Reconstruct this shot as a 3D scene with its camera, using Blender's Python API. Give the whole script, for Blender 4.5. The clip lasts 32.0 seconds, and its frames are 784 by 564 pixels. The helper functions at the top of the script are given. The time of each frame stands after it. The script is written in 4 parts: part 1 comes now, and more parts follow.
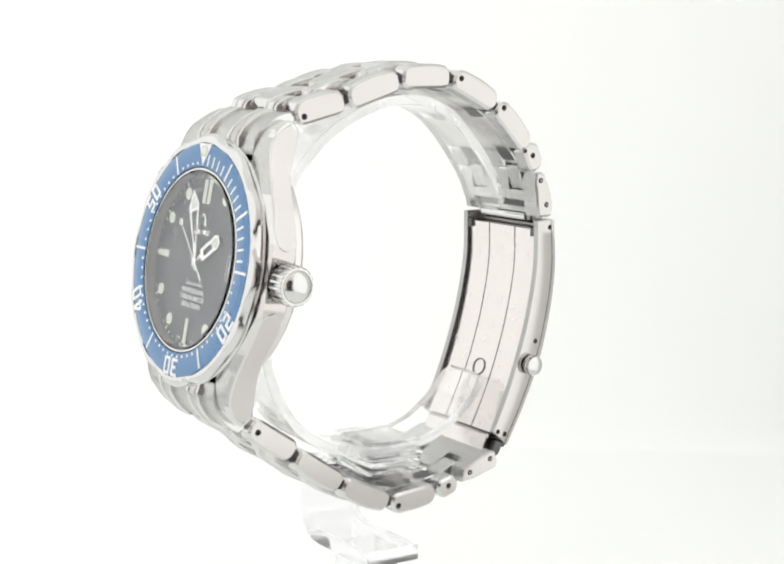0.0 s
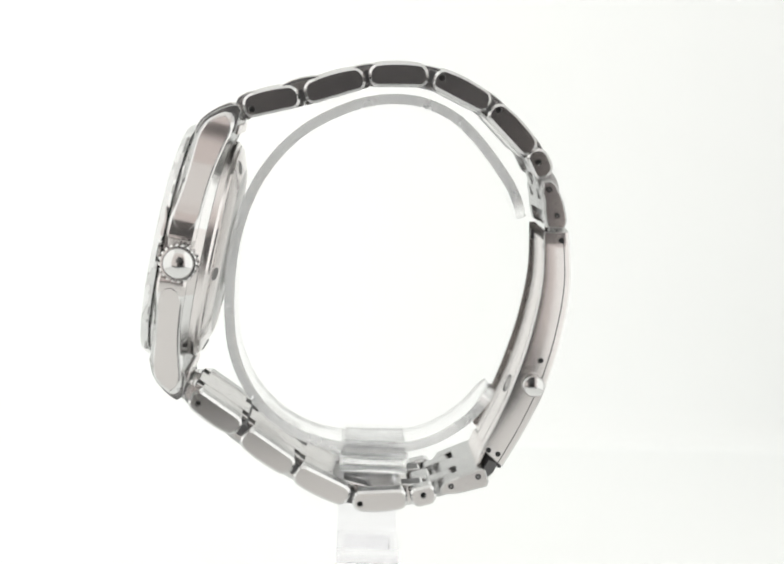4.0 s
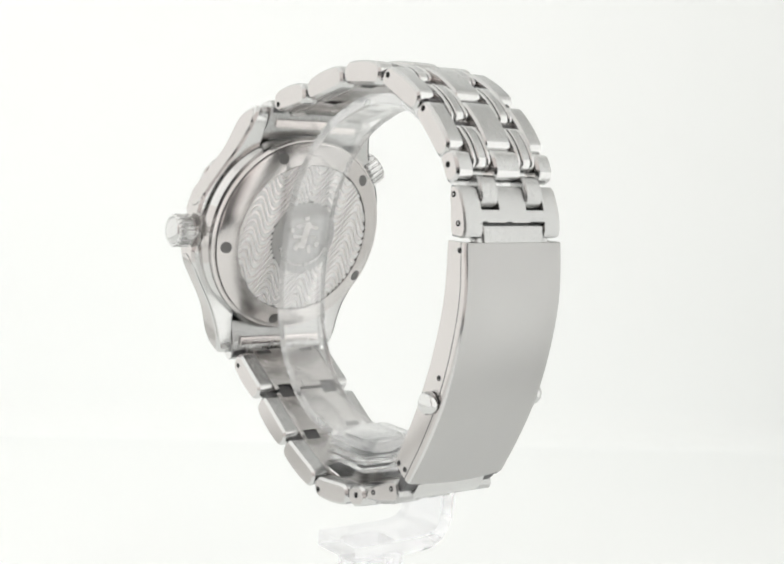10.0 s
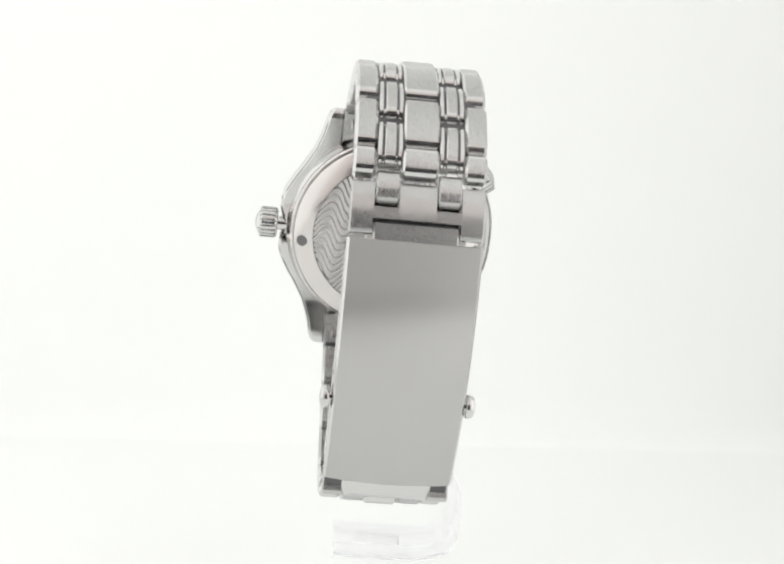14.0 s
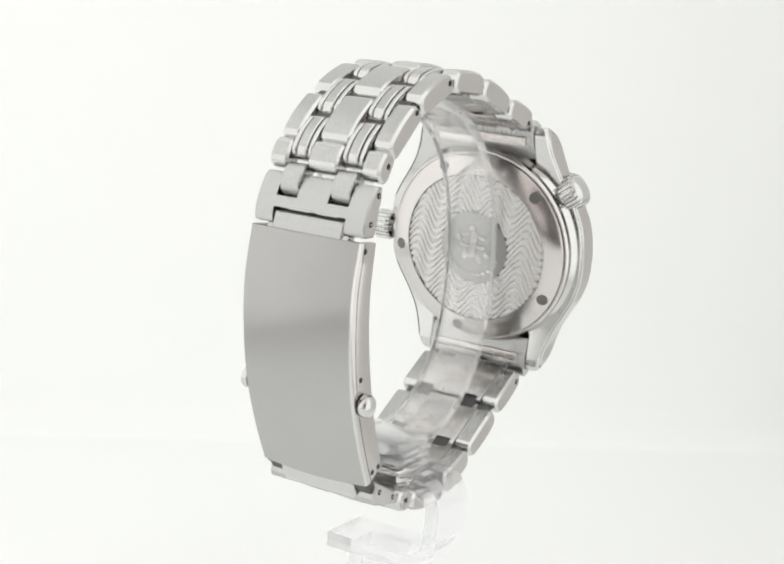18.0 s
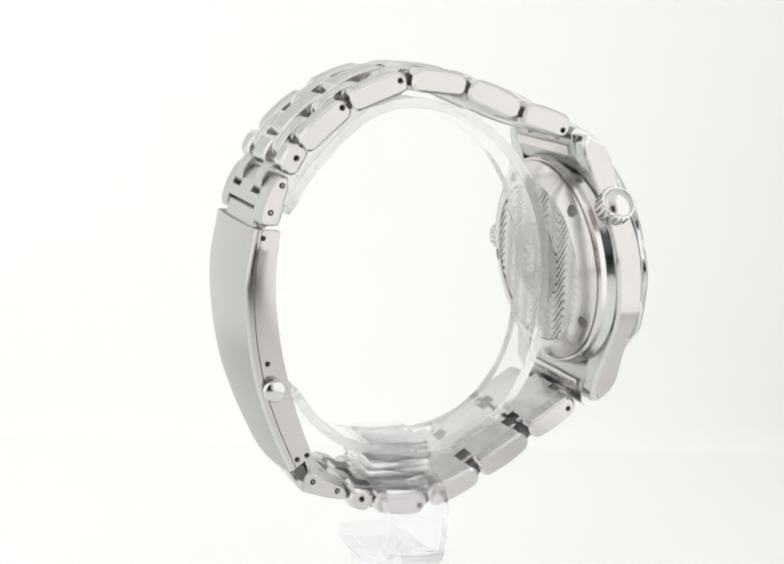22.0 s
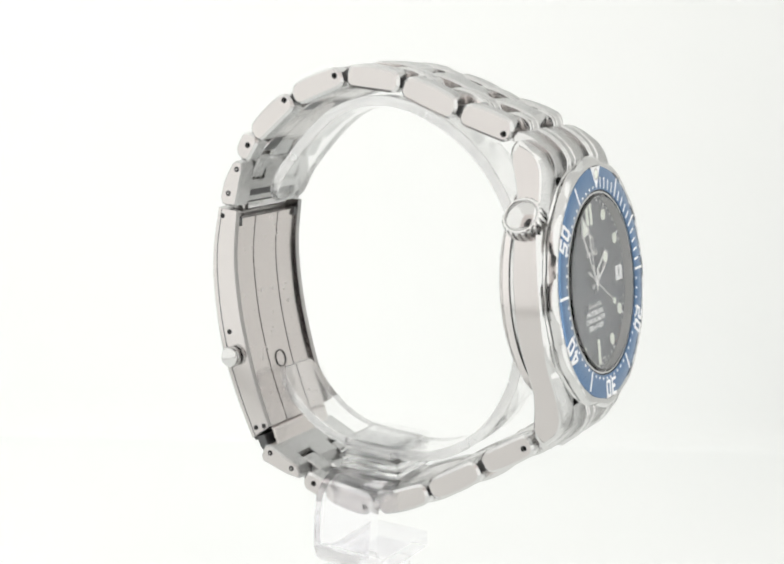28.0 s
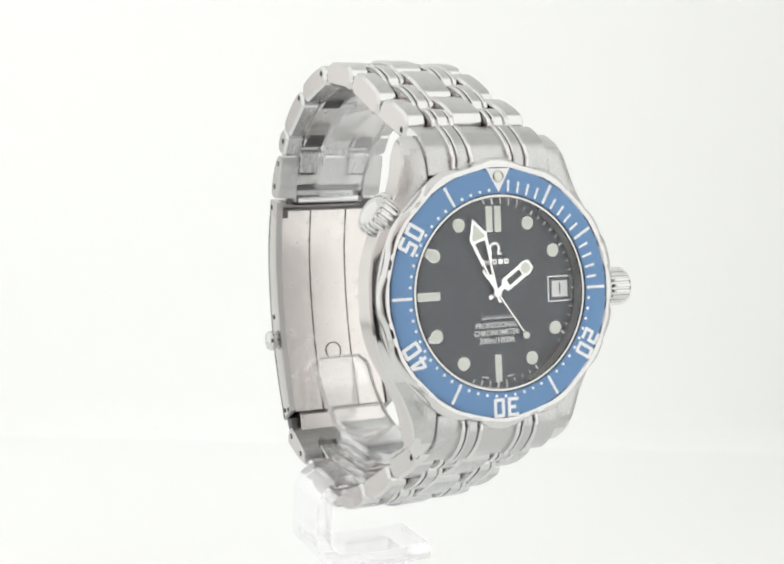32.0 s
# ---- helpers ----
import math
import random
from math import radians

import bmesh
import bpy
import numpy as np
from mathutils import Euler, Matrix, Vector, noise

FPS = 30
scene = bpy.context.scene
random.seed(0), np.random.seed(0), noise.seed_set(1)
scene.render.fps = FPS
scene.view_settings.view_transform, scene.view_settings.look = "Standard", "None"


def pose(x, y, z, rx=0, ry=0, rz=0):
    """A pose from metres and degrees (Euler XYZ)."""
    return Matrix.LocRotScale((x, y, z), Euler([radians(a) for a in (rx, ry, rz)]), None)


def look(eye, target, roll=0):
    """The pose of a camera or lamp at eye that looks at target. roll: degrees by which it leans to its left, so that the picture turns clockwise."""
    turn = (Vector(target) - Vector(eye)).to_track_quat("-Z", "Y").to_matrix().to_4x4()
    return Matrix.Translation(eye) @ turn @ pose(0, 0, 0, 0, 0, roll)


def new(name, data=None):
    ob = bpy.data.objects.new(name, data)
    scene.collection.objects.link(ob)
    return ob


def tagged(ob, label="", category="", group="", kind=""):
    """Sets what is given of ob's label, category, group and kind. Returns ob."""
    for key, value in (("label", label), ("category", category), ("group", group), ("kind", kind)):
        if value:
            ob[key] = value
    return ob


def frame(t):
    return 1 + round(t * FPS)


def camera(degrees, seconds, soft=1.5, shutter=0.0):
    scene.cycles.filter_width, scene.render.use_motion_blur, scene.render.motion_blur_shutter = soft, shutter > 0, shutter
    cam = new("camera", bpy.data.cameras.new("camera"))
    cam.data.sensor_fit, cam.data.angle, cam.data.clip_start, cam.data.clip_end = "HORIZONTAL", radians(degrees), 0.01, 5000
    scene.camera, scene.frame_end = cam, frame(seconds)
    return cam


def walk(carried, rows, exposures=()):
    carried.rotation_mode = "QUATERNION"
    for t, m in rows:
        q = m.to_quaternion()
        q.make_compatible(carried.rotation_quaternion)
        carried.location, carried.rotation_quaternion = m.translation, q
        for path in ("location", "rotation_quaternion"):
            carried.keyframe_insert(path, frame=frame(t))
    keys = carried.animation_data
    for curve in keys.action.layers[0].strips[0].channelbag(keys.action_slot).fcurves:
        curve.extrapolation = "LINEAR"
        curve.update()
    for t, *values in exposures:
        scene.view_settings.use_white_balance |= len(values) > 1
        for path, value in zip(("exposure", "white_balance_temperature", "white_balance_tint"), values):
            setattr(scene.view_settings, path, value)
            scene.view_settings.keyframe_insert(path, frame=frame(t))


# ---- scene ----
# ---- camera: stands still, looks a little down, leans a little ----
cam = camera(31.15, 32.0, soft=2.2)
EYE = (0.0, -0.238, 0.1149)
AIM = (EYE[0] + 0.00098, EYE[1] + 0.98605, EYE[2] - 0.16650)
walk(cam, [(0.0, look(EYE, AIM, 3.52)), (32.0, look(EYE, AIM, 3.52))],
     exposures=[(0.0, -0.1), (3.0, -0.08), (6.0, -0.17), (9.0, -0.19), (13.0, -0.17), (17.0, -0.23), (21.0, -0.19), (25.0, -0.13), (29.0, -0.17), (32.0, -0.2)])

# ---- light: a white light tent with a lamp panel in its roof ----
world = bpy.data.worlds.new("tent_surroundings")
scene.world = world
world.use_nodes = True
world.node_tree.nodes["Background"].inputs["Color"].default_value = (1.0, 0.99, 0.97, 1)
world.node_tree.nodes["Background"].inputs["Strength"].default_value = 0.05


def area_lamp(name, m, sx, sy, watts, colour=(1, 1, 1)):
    d = bpy.data.lights.new(name, "AREA")
    d.shape, d.size, d.size_y, d.energy, d.color = "RECTANGLE", sx, sy, watts, colour
    ob = new(name, d)
    ob.matrix_world = m
    return ob


# the tent's roof and both sides are wide, soft panels
area_lamp("roof_panel_light", pose(-0.018, -0.045, 0.367, 0, 0, 0), 0.28, 0.41, 0.075, (1.0, 0.998, 0.99))
area_lamp("left_panel_light", pose(-0.157, -0.062, 0.188, 0, -90, 0), 0.35, 0.37, 0.235, (0.99, 1.0, 0.985))
area_lamp("right_panel_light", pose(0.120, -0.125, 0.188, 0, 90, 0), 0.35, 0.25, 0.2, (0.99, 1.0, 0.985))


# ---- materials ----
def material(name, colour, rough=0.5, metal=0.0, **more):
    m = bpy.data.materials.new(name)
    m.use_nodes = True
    b = m.node_tree.nodes["Principled BSDF"]
    b.inputs["Base Color"].default_value = (*colour, 1)
    b.inputs["Roughness"].default_value = rough
    b.inputs["Metallic"].default_value = metal
    for key, value in more.items():
        b.inputs[key.replace("_", " ")].default_value = value
    return m


def link_nodes(m, a, out, b, inp):
    m.node_tree.links.new(a.outputs[out], b.inputs[inp])


def textured(m, scale, stretch=(1, 1, 1), rough=None, bump=0.0, tint=None, detail=4.0):
    """Noise of that scale per metre in the object's space, into roughness, relief and a slight tint."""
    n = m.node_tree.nodes
    b = n["Principled BSDF"]
    co, mp, no = n.new("ShaderNodeTexCoord"), n.new("ShaderNodeMapping"), n.new("ShaderNodeTexNoise")
    mp.inputs["Scale"].default_value = stretch
    no.inputs["Scale"].default_value, no.inputs["Detail"].default_value = scale, detail
    link_nodes(m, co, "Object", mp, "Vector")
    link_nodes(m, mp, "Vector", no, "Vector")
    if rough:
        r = n.new("ShaderNodeMapRange")
        r.inputs["From Min"].default_value, r.inputs["From Max"].default_value = 0.3, 0.7
        r.inputs["To Min"].default_value, r.inputs["To Max"].default_value = rough
        link_nodes(m, no, "Fac", r, "Value")
        link_nodes(m, r, "Result", b, "Roughness")
    if bump:
        u = n.new("ShaderNodeBump")
        u.inputs["Strength"].default_value, u.inputs["Distance"].default_value = bump, 0.00004
        link_nodes(m, no, "Fac", u, "Height")
        link_nodes(m, u, "Normal", b, "Normal")
    if tint:
        no2, ra = n.new("ShaderNodeTexNoise"), n.new("ShaderNodeMix")
        no2.inputs["Scale"].default_value = scale * 0.12
        ra.data_type = "RGBA"
        c = b.inputs["Base Color"].default_value
        ra.inputs[6].default_value = c
        ra.inputs[7].default_value = (c[0] * tint, c[1] * tint, c[2] * tint, 1)
        link_nodes(m, co, "Object", no2, "Vector")
        link_nodes(m, no2, "Fac", ra, 0)
        link_nodes(m, ra, 2, b, "Base Color")
    return m


def brushed_across(m, amount, across=(1.0, 0.0, 0.3)):
    """Brush lines: the gloss spreads across them, along the given direction of the object's space."""
    n = m.node_tree.nodes
    b = n["Principled BSDF"]
    v, tr = n.new("ShaderNodeCombineXYZ"), n.new("ShaderNodeVectorTransform")
    for k in range(3):
        v.inputs[k].default_value = across[k]
    tr.vector_type, tr.convert_from, tr.convert_to = "VECTOR", "OBJECT", "WORLD"
    link_nodes(m, v, "Vector", tr, "Vector")
    link_nodes(m, tr, "Vector", b, "Tangent")
    b.inputs["Anisotropic"].default_value = amount
    return m


STEEL = (0.535, 0.537, 0.533)
brushed = textured(material("brushed_steel", STEEL, 0.3, 1.0), 900, (12, 0.6, 12), (0.22, 0.33), 0.04, 0.95)
brushed_clasp = textured(material("brushed_clasp_steel", (0.565, 0.562, 0.555), 0.28, 1.0), 900, (12, 12, 0.4), (0.36, 0.42), 0.03, 0.95)
brushed_side = textured(material("brushed_side_steel", (0.59, 0.566, 0.556), 0.2, 1.0), 900, (12, 0.5, 12), (0.15, 0.185), 0.0, 0.97)
for one in (brushed, brushed_clasp):
    brushed_across(one, 0.96 if one == brushed_clasp else 0.8)
polished = textured(material("polished_steel", (0.655, 0.655, 0.65), 0.1, 1.0), 300, (1, 1, 1), (0.12, 0.2), 0.0, 0.97)
turned = textured(material("turned_steel", (0.68, 0.655, 0.645), 0.26, 1.0), 300, rough=(0.2, 0.22))


def turned_about_z(m, amount):
    """Circular turning marks about the object's z axis: the gloss spreads outwards from the axis."""
    n = m.node_tree.nodes
    co, sc, tr = n.new("ShaderNodeTexCoord"), n.new("ShaderNodeVectorMath"), n.new("ShaderNodeVectorTransform")
    sc.operation = "MULTIPLY"
    sc.inputs[1].default_value = (100, 100, 0)
    tr.vector_type, tr.convert_from, tr.convert_to = "VECTOR", "OBJECT", "WORLD"
    link_nodes(m, co, "Object", sc, 0)
    link_nodes(m, sc, "Vector", tr, "Vector")
    link_nodes(m, tr, "Vector", n["Principled BSDF"], "Tangent")
    n["Principled BSDF"].inputs["Anisotropic"].default_value = amount


turned_about_z(turned, 0.85)
matt_medallion = textured(material("matt_medallion_steel", (0.5, 0.495, 0.49), 0.4, 1.0), 900, rough=(0.34, 0.46), bump=0.2, tint=0.85)
satin = textured(material("satin_steel", (0.58, 0.565, 0.555), 0.3, 1.0), 700, (1, 1, 1), (0.18, 0.28), 0.0, 0.95)
satin_matt = textured(material("matt_engraved_steel", (0.72, 0.715, 0.71), 0.35, 1.0), 700, rough=(0.3, 0.42), tint=0.95)
# lighter, warmer steel tone for the inner faces
inner_steel = textured(material("warm_inner_steel", (0.72, 0.682, 0.667), 0.24, 1.0), 700, (1, 1, 1), (0.2, 0.28), 0.0, 0.94)
# dark groove tone: shade of engraved lines put into the colour
groove_shade = textured(material("shaded_groove_steel", (0.11, 0.11, 0.11), 0.5, 0.5), 900, rough=(0.4, 0.6))
# dark tone that stands in for shade in gaps between parts
dark_gap = textured(material("gap_shade_steel", (0.13, 0.13, 0.132), 0.4, 0.8), 900, rough=(0.3, 0.5))
hole_grey = textured(material("matt_grey_steel", (0.52, 0.52, 0.52), 0.4, 0.8), 900, rough=(0.4, 0.55), bump=0.2, tint=0.85)
hole_dark = textured(material("hole_shade_steel", (0.2, 0.197, 0.195), 0.45, 0.8), 900, rough=(0.4, 0.55))
# near black: pin holes' shade put into the colour; also fills joints
pin_dark = material("recess_black_steel", (0.012, 0.012, 0.013), 0.5, 0.2)
blue_alloy = textured(material("blue_anodised_aluminium", (0.13, 0.235, 0.405), 0.24, 0.7), 1500, (1, 1, 1), (0.19, 0.22), 0.0, 0.985)
white_print = textured(material("white_enamel_print", (0.92, 0.925, 0.93), 0.4), 900, rough=(0.35, 0.5))
dial_black = textured(material("slate_black_lacquer", (0.021, 0.029, 0.043), 0.3, 0.0), 400, rough=(0.26, 0.36), tint=1.25)
lume = textured(material("pale_lume", (0.86, 0.90, 0.80), 0.6), 1400, rough=(0.5, 0.7), tint=0.93)
silver = textured(material("silvered_hand", (0.80, 0.80, 0.80), 0.16, 1.0), 500, rough=(0.12, 0.24))
red_print = material("red_print", (0.30, 0.03, 0.025), 0.5)
sapphire = material("sapphire_crystal", (1, 1, 1), 0.0, 0.0, Transmission_Weight=1.0, IOR=1.4)
acrylic = textured(material("clear_acrylic", (1.0, 1.0, 1.0), 0.03, 0.0, Transmission_Weight=0.97, IOR=1.14, Coat_Weight=1.0, Coat_IOR=1.9, Coat_Roughness=0.06), 120, rough=(0.02, 0.10))
cloudy = textured(material("cloudy_acrylic", (1.0, 1.0, 1.0), 0.06, 0.0, Transmission_Weight=0.97, IOR=1.13, Coat_Weight=1.0, Coat_IOR=1.55, Coat_Roughness=0.06), 150, rough=(0.05, 0.16))
pale = textured(material("pale_acrylic", (0.985, 0.98, 1.0), 0.05, 0.0, Transmission_Weight=0.95, IOR=1.2, Coat_Weight=1.0, Coat_IOR=1.55, Coat_Roughness=0.06), 150, rough=(0.03, 0.12))
frosted = textured(material("cut_acrylic_edge", (1.0, 1.0, 1.0), 0.15, 0.0, Transmission_Weight=0.86, IOR=1.08, Coat_Weight=1.0, Coat_IOR=2.2, Coat_Roughness=0.1), 200, rough=(0.15, 0.3))
tent_white = textured(material("white_tent_cloth", (0.895, 0.89, 0.88), 0.9), 60, rough=(0.85, 0.95), bump=0.03, tint=0.985)
# the paper's own added glow brightens the background; no lamp stands behind it
glowing_paper = textured(material("glowing_white_paper", (0.88, 0.885, 0.875), 0.9, Emission_Color=(0.97, 1.0, 0.985, 1), Emission_Strength=0.262), 60, rough=(0.85, 0.95), tint=0.985)
tent_front = textured(material("warm_white_cloth", (0.87, 0.795, 0.78), 0.9), 60, rough=(0.85, 0.95), tint=0.98)
phone_dark = textured(material("dark_phone_shell", (0.06, 0.058, 0.06), 0.35), 200, rough=(0.3, 0.45))
room_dark = textured(material("dim_room_wall", (0.035, 0.036, 0.04), 0.8), 8, rough=(0.7, 0.9), tint=0.8)
# emission added to the floor as well, to lift it near the paper
floor_white = textured(material("glowing_white_floor", (0.88, 0.885, 0.875), 0.9, Emission_Color=(0.97, 1.0, 0.985, 1), Emission_Strength=0.225), 60, rough=(0.85, 0.95), tint=0.985)

# ---- mesh helpers; sizes in millimetres ----
MM = 0.001


def part(name, bm, mat, parent, label="", m=None, angle=32):
    """Links a bmesh (or a mesh) as one mesh object under a thing or part."""
    if isinstance(bm, bpy.types.Mesh):
        me = bm
    else:
        bmesh.ops.recalc_face_normals(bm, faces=bm.faces)
        bmesh.ops.scale(bm, vec=(MM, MM, MM), verts=bm.verts)
        me = bpy.data.meshes.new(name)
        bm.to_mesh(me)
        bm.free()
        mats = mat if isinstance(mat, tuple) else (mat,)
        for one in mats:
            me.materials.append(one)
        for p in me.polygons:
            p.use_smooth = True
            p.material_index = min(p.material_index, len(mats) - 1)
        me.set_sharp_from_angle(angle=radians(angle))
    ob = new(name, me)
    ob.parent = parent
    if m is not None:
        ob.matrix_basis = m
    return tagged(ob, label) if label else ob


def at(origin, x, y, z):
    """A pose from an origin in millimetres and three axes."""
    m = Matrix((x, y, z)).transposed().to_4x4()
    m.translation = Vector(origin) * MM
    return m


def circle(r, n, cx=0.0, cy=0.0, start=0.0):
    return [(cx + r * math.cos(start + 2 * math.pi * k / n), cy + r * math.sin(start + 2 * math.pi * k / n)) for k in range(n)]


def offset(loop, d):
    """The closed loop moved inwards by d (counter-clockwise loops)."""
    out, n = [], len(loop)
    for k in range(n):
        a, b, c = Vector(loop[k - 1]), Vector(loop[k]), Vector(loop[(k + 1) % n])
        e, f = (b - a).normalized(), (c - b).normalized()
        t = (Vector((-e.y, e.x)) + Vector((-f.y, f.x)))
        t = t.normalized() if t.length > 1e-6 else Vector((-e.y, e.x))
        out.append(tuple(b + t * d))
    return out


def ring_quads(bm, a, b):
    n = len(a)
    for k in range(n):
        bm.faces.new((a[k], a[(k + 1) % n], b[(k + 1) % n], b[k]))


def fill(bm, loops, slot=0):
    es = []
    for lo in loops:
        for k in range(len(lo)):
            e = bm.edges.get((lo[k - 1], lo[k])) or bm.edges.new((lo[k - 1], lo[k]))
            es.append(e)
    made = bmesh.ops.triangle_fill(bm, use_beauty=True, use_dissolve=False, edges=es)
    for f in made["geom"]:
        if isinstance(f, bmesh.types.BMFace):
            f.material_index = slot


def solid(layers, bm=None, holes=None):
    """A closed solid out of layers: each a list of 3D points, ring after ring; the ends are filled."""
    bm = bm or bmesh.new()
    rings = [[bm.verts.new(p) for p in lay] for lay in layers]
    for a, b in zip(rings, rings[1:]):
        ring_quads(bm, a, b)
    fill(bm, [rings[0]])
    fill(bm, [rings[-1]])
    return bm


def prism(loop, x0, x1, bev=0.25, bm=None, holes=(), hole_r=0.55, deep=0.7):
    """A loop of (y, z) drawn out along x, with bevelled end edges (one size or two) and round recesses in the ends.
    Material slots: 0 the long faces, 1 rounded corners and bevels, 2 the ends."""
    bm = bm or bmesh.new()
    b0, b1 = bev if isinstance(bev, tuple) else (bev, bev)
    stack = ([(x0, offset(loop, b0)), (x0 + b0, loop)] if b0 else [(x0, loop)]) + ([(x1 - b1, loop), (x1, offset(loop, b1))] if b1 else [(x1, loop)])
    rings = [[bm.verts.new((x, y, z)) for y, z in lo] for x, lo in stack]
    n = len(loop)
    for r, (a, b) in enumerate(zip(rings, rings[1:])):
        long = not ((b0 and r == 0) or (b1 and r == len(rings) - 2))
        for k in range(n):
            f = bm.faces.new((a[k], a[(k + 1) % n], b[(k + 1) % n], b[k]))
            dy, dz = loop[(k + 1) % n][0] - loop[k][0], loop[(k + 1) % n][1] - loop[k][1]
            d = math.hypot(dy, dz)
            f.material_index = 0 if long and (d > 1.3 or abs(dz) < 0.3 * d) else 1
    for ring, x, s, sides in ((rings[0], x0, 1, "a"), (rings[-1], x1, -1, "b")):
        loops = [ring]
        for cy, cz, side in holes:
            if sides in side:
                mouth = [bm.verts.new((x, y, z)) for y, z in circle(hole_r, 14, cy, cz)]
                floor_ = [bm.verts.new((x + s * deep, y, z)) for y, z in circle(hole_r, 14, cy, cz)]
                loops.append(mouth)
                ring_quads(bm, mouth, floor_)
                bm.faces.new(floor_)
        fill(bm, loops, 2)
    return bm


def plate(outer, holes, z0, z1, bev=0.0, bm=None):
    """A flat plate in x and y with holes, its upper edge bevelled."""
    bm = bm or bmesh.new()
    low = [[bm.verts.new((x, y, z0)) for x, y in lo] for lo in (outer, *holes)]
    if bev:
        mid = [[bm.verts.new((x, y, z1 - bev)) for x, y in lo] for lo in (outer, *holes)]
        top = [[bm.verts.new((x, y, z1)) for x, y in lo] for lo in (offset(outer, bev), *[offset(h, -bev) for h in holes])]
        stack = (low, mid, top)
    else:
        stack = (low, [[bm.verts.new((x, y, z1)) for x, y in lo] for lo in (outer, *holes)])
    for a, b in zip(stack, stack[1:]):
        for p, q in zip(a, b):
            ring_quads(bm, p, q)
    fill(bm, stack[0])
    fill(bm, stack[-1])
    return bm


def revolve(profile, n=96, reach=None, bm=None, closed=False):
    """Turns (r, z) about z. reach(r, z, angle) may change the radius. A radius of 0 closes an end."""
    bm = bm or bmesh.new()
    rings = []
    for r, z in profile:
        if r == 0:
            rings.append([bm.verts.new((0, 0, z))])
            continue
        ring = []
        for k in range(n):
            a = 2 * math.pi * k / n
            rr = reach(r, z, a) if reach else r
            ring.append(bm.verts.new((rr * math.cos(a), rr * math.sin(a), z)))
        rings.append(ring)
    pairs = list(zip(rings, rings[1:])) + ([(rings[-1], rings[0])] if closed else [])
    for a, b in pairs:
        for k in range(n):
            k2 = (k + 1) % n
            if len(a) == 1:
                bm.faces.new((a[0], b[k], b[k2]))
            elif len(b) == 1:
                bm.faces.new((a[k], a[k2], b[0]))
            else:
                bm.faces.new((a[k], a[k2], b[k2], b[k]))
    return bm


def rounded(sx, sy, r, n=5, cx=0.0, cy=0.0):
    """A rounded rectangle, counter-clockwise."""
    out = []
    for qx, qy, a0 in ((1, 1, 0), (-1, 1, 90), (-1, -1, 180), (1, -1, 270)):
        for k in range(n + 1):
            a = radians(a0 + 90 * k / n)
            out.append((cx + qx * (sx / 2 - r) + r * math.cos(a), cy + qy * (sy / 2 - r) + r * math.sin(a)))
    return out


def letters(body, size, depth=0.04, bold=0.0):
    """Built-in font letters as a mesh, in millimetres, centred."""
    cu = bpy.data.curves.new("print", "FONT")
    cu.body, cu.size, cu.extrude, cu.align_x, cu.align_y, cu.resolution_u = body, size, depth / 2, "CENTER", "CENTER", 3
    cu.offset = bold
    ob = bpy.data.objects.new("print", cu)
    scene.collection.objects.link(ob)
    bpy.context.view_layer.update()
    me = bpy.data.meshes.new_from_object(ob.evaluated_get(bpy.context.evaluated_depsgraph_get()))
    bm = bmesh.new()
    bm.from_mesh(me)
    bpy.data.objects.remove(ob)
    bpy.data.meshes.remove(me)
    bpy.data.curves.remove(cu)
    return bm


def moved(bm, m):
    bmesh.ops.transform(bm, matrix=m, verts=bm.verts)
    return bm


# ---- the light tent ----
def wall(name, corners, thick, mat, label):
    """A slab of cloth: four corners of its inner face, thickened outwards."""
    bm = bmesh.new()
    c = [Vector(p) for p in corners]
    nrm = (c[1] - c[0]).cross(c[3] - c[0]).normalized()
    a = [bm.verts.new(p) for p in c]
    b = [bm.verts.new(p - nrm * thick) for p in c]
    bm.faces.new(a)
    bm.faces.new(b[::-1])
    ring_quads(bm, a, b)
    bmesh.ops.recalc_face_normals(bm, faces=bm.faces)
    me = bpy.data.meshes.new(name)
    bm.to_mesh(me)
    bm.free()
    me.materials.append(mat)
    return tagged(new(name, me), label, "wall" if "wall" in name else name.split("_")[0], kind="structure")


XL, XR, YF, ZT = -0.165, 0.128, -0.256, 0.375
YAW = radians(8)


def back_y(x):
    return 0.166 + math.tan(YAW) * x


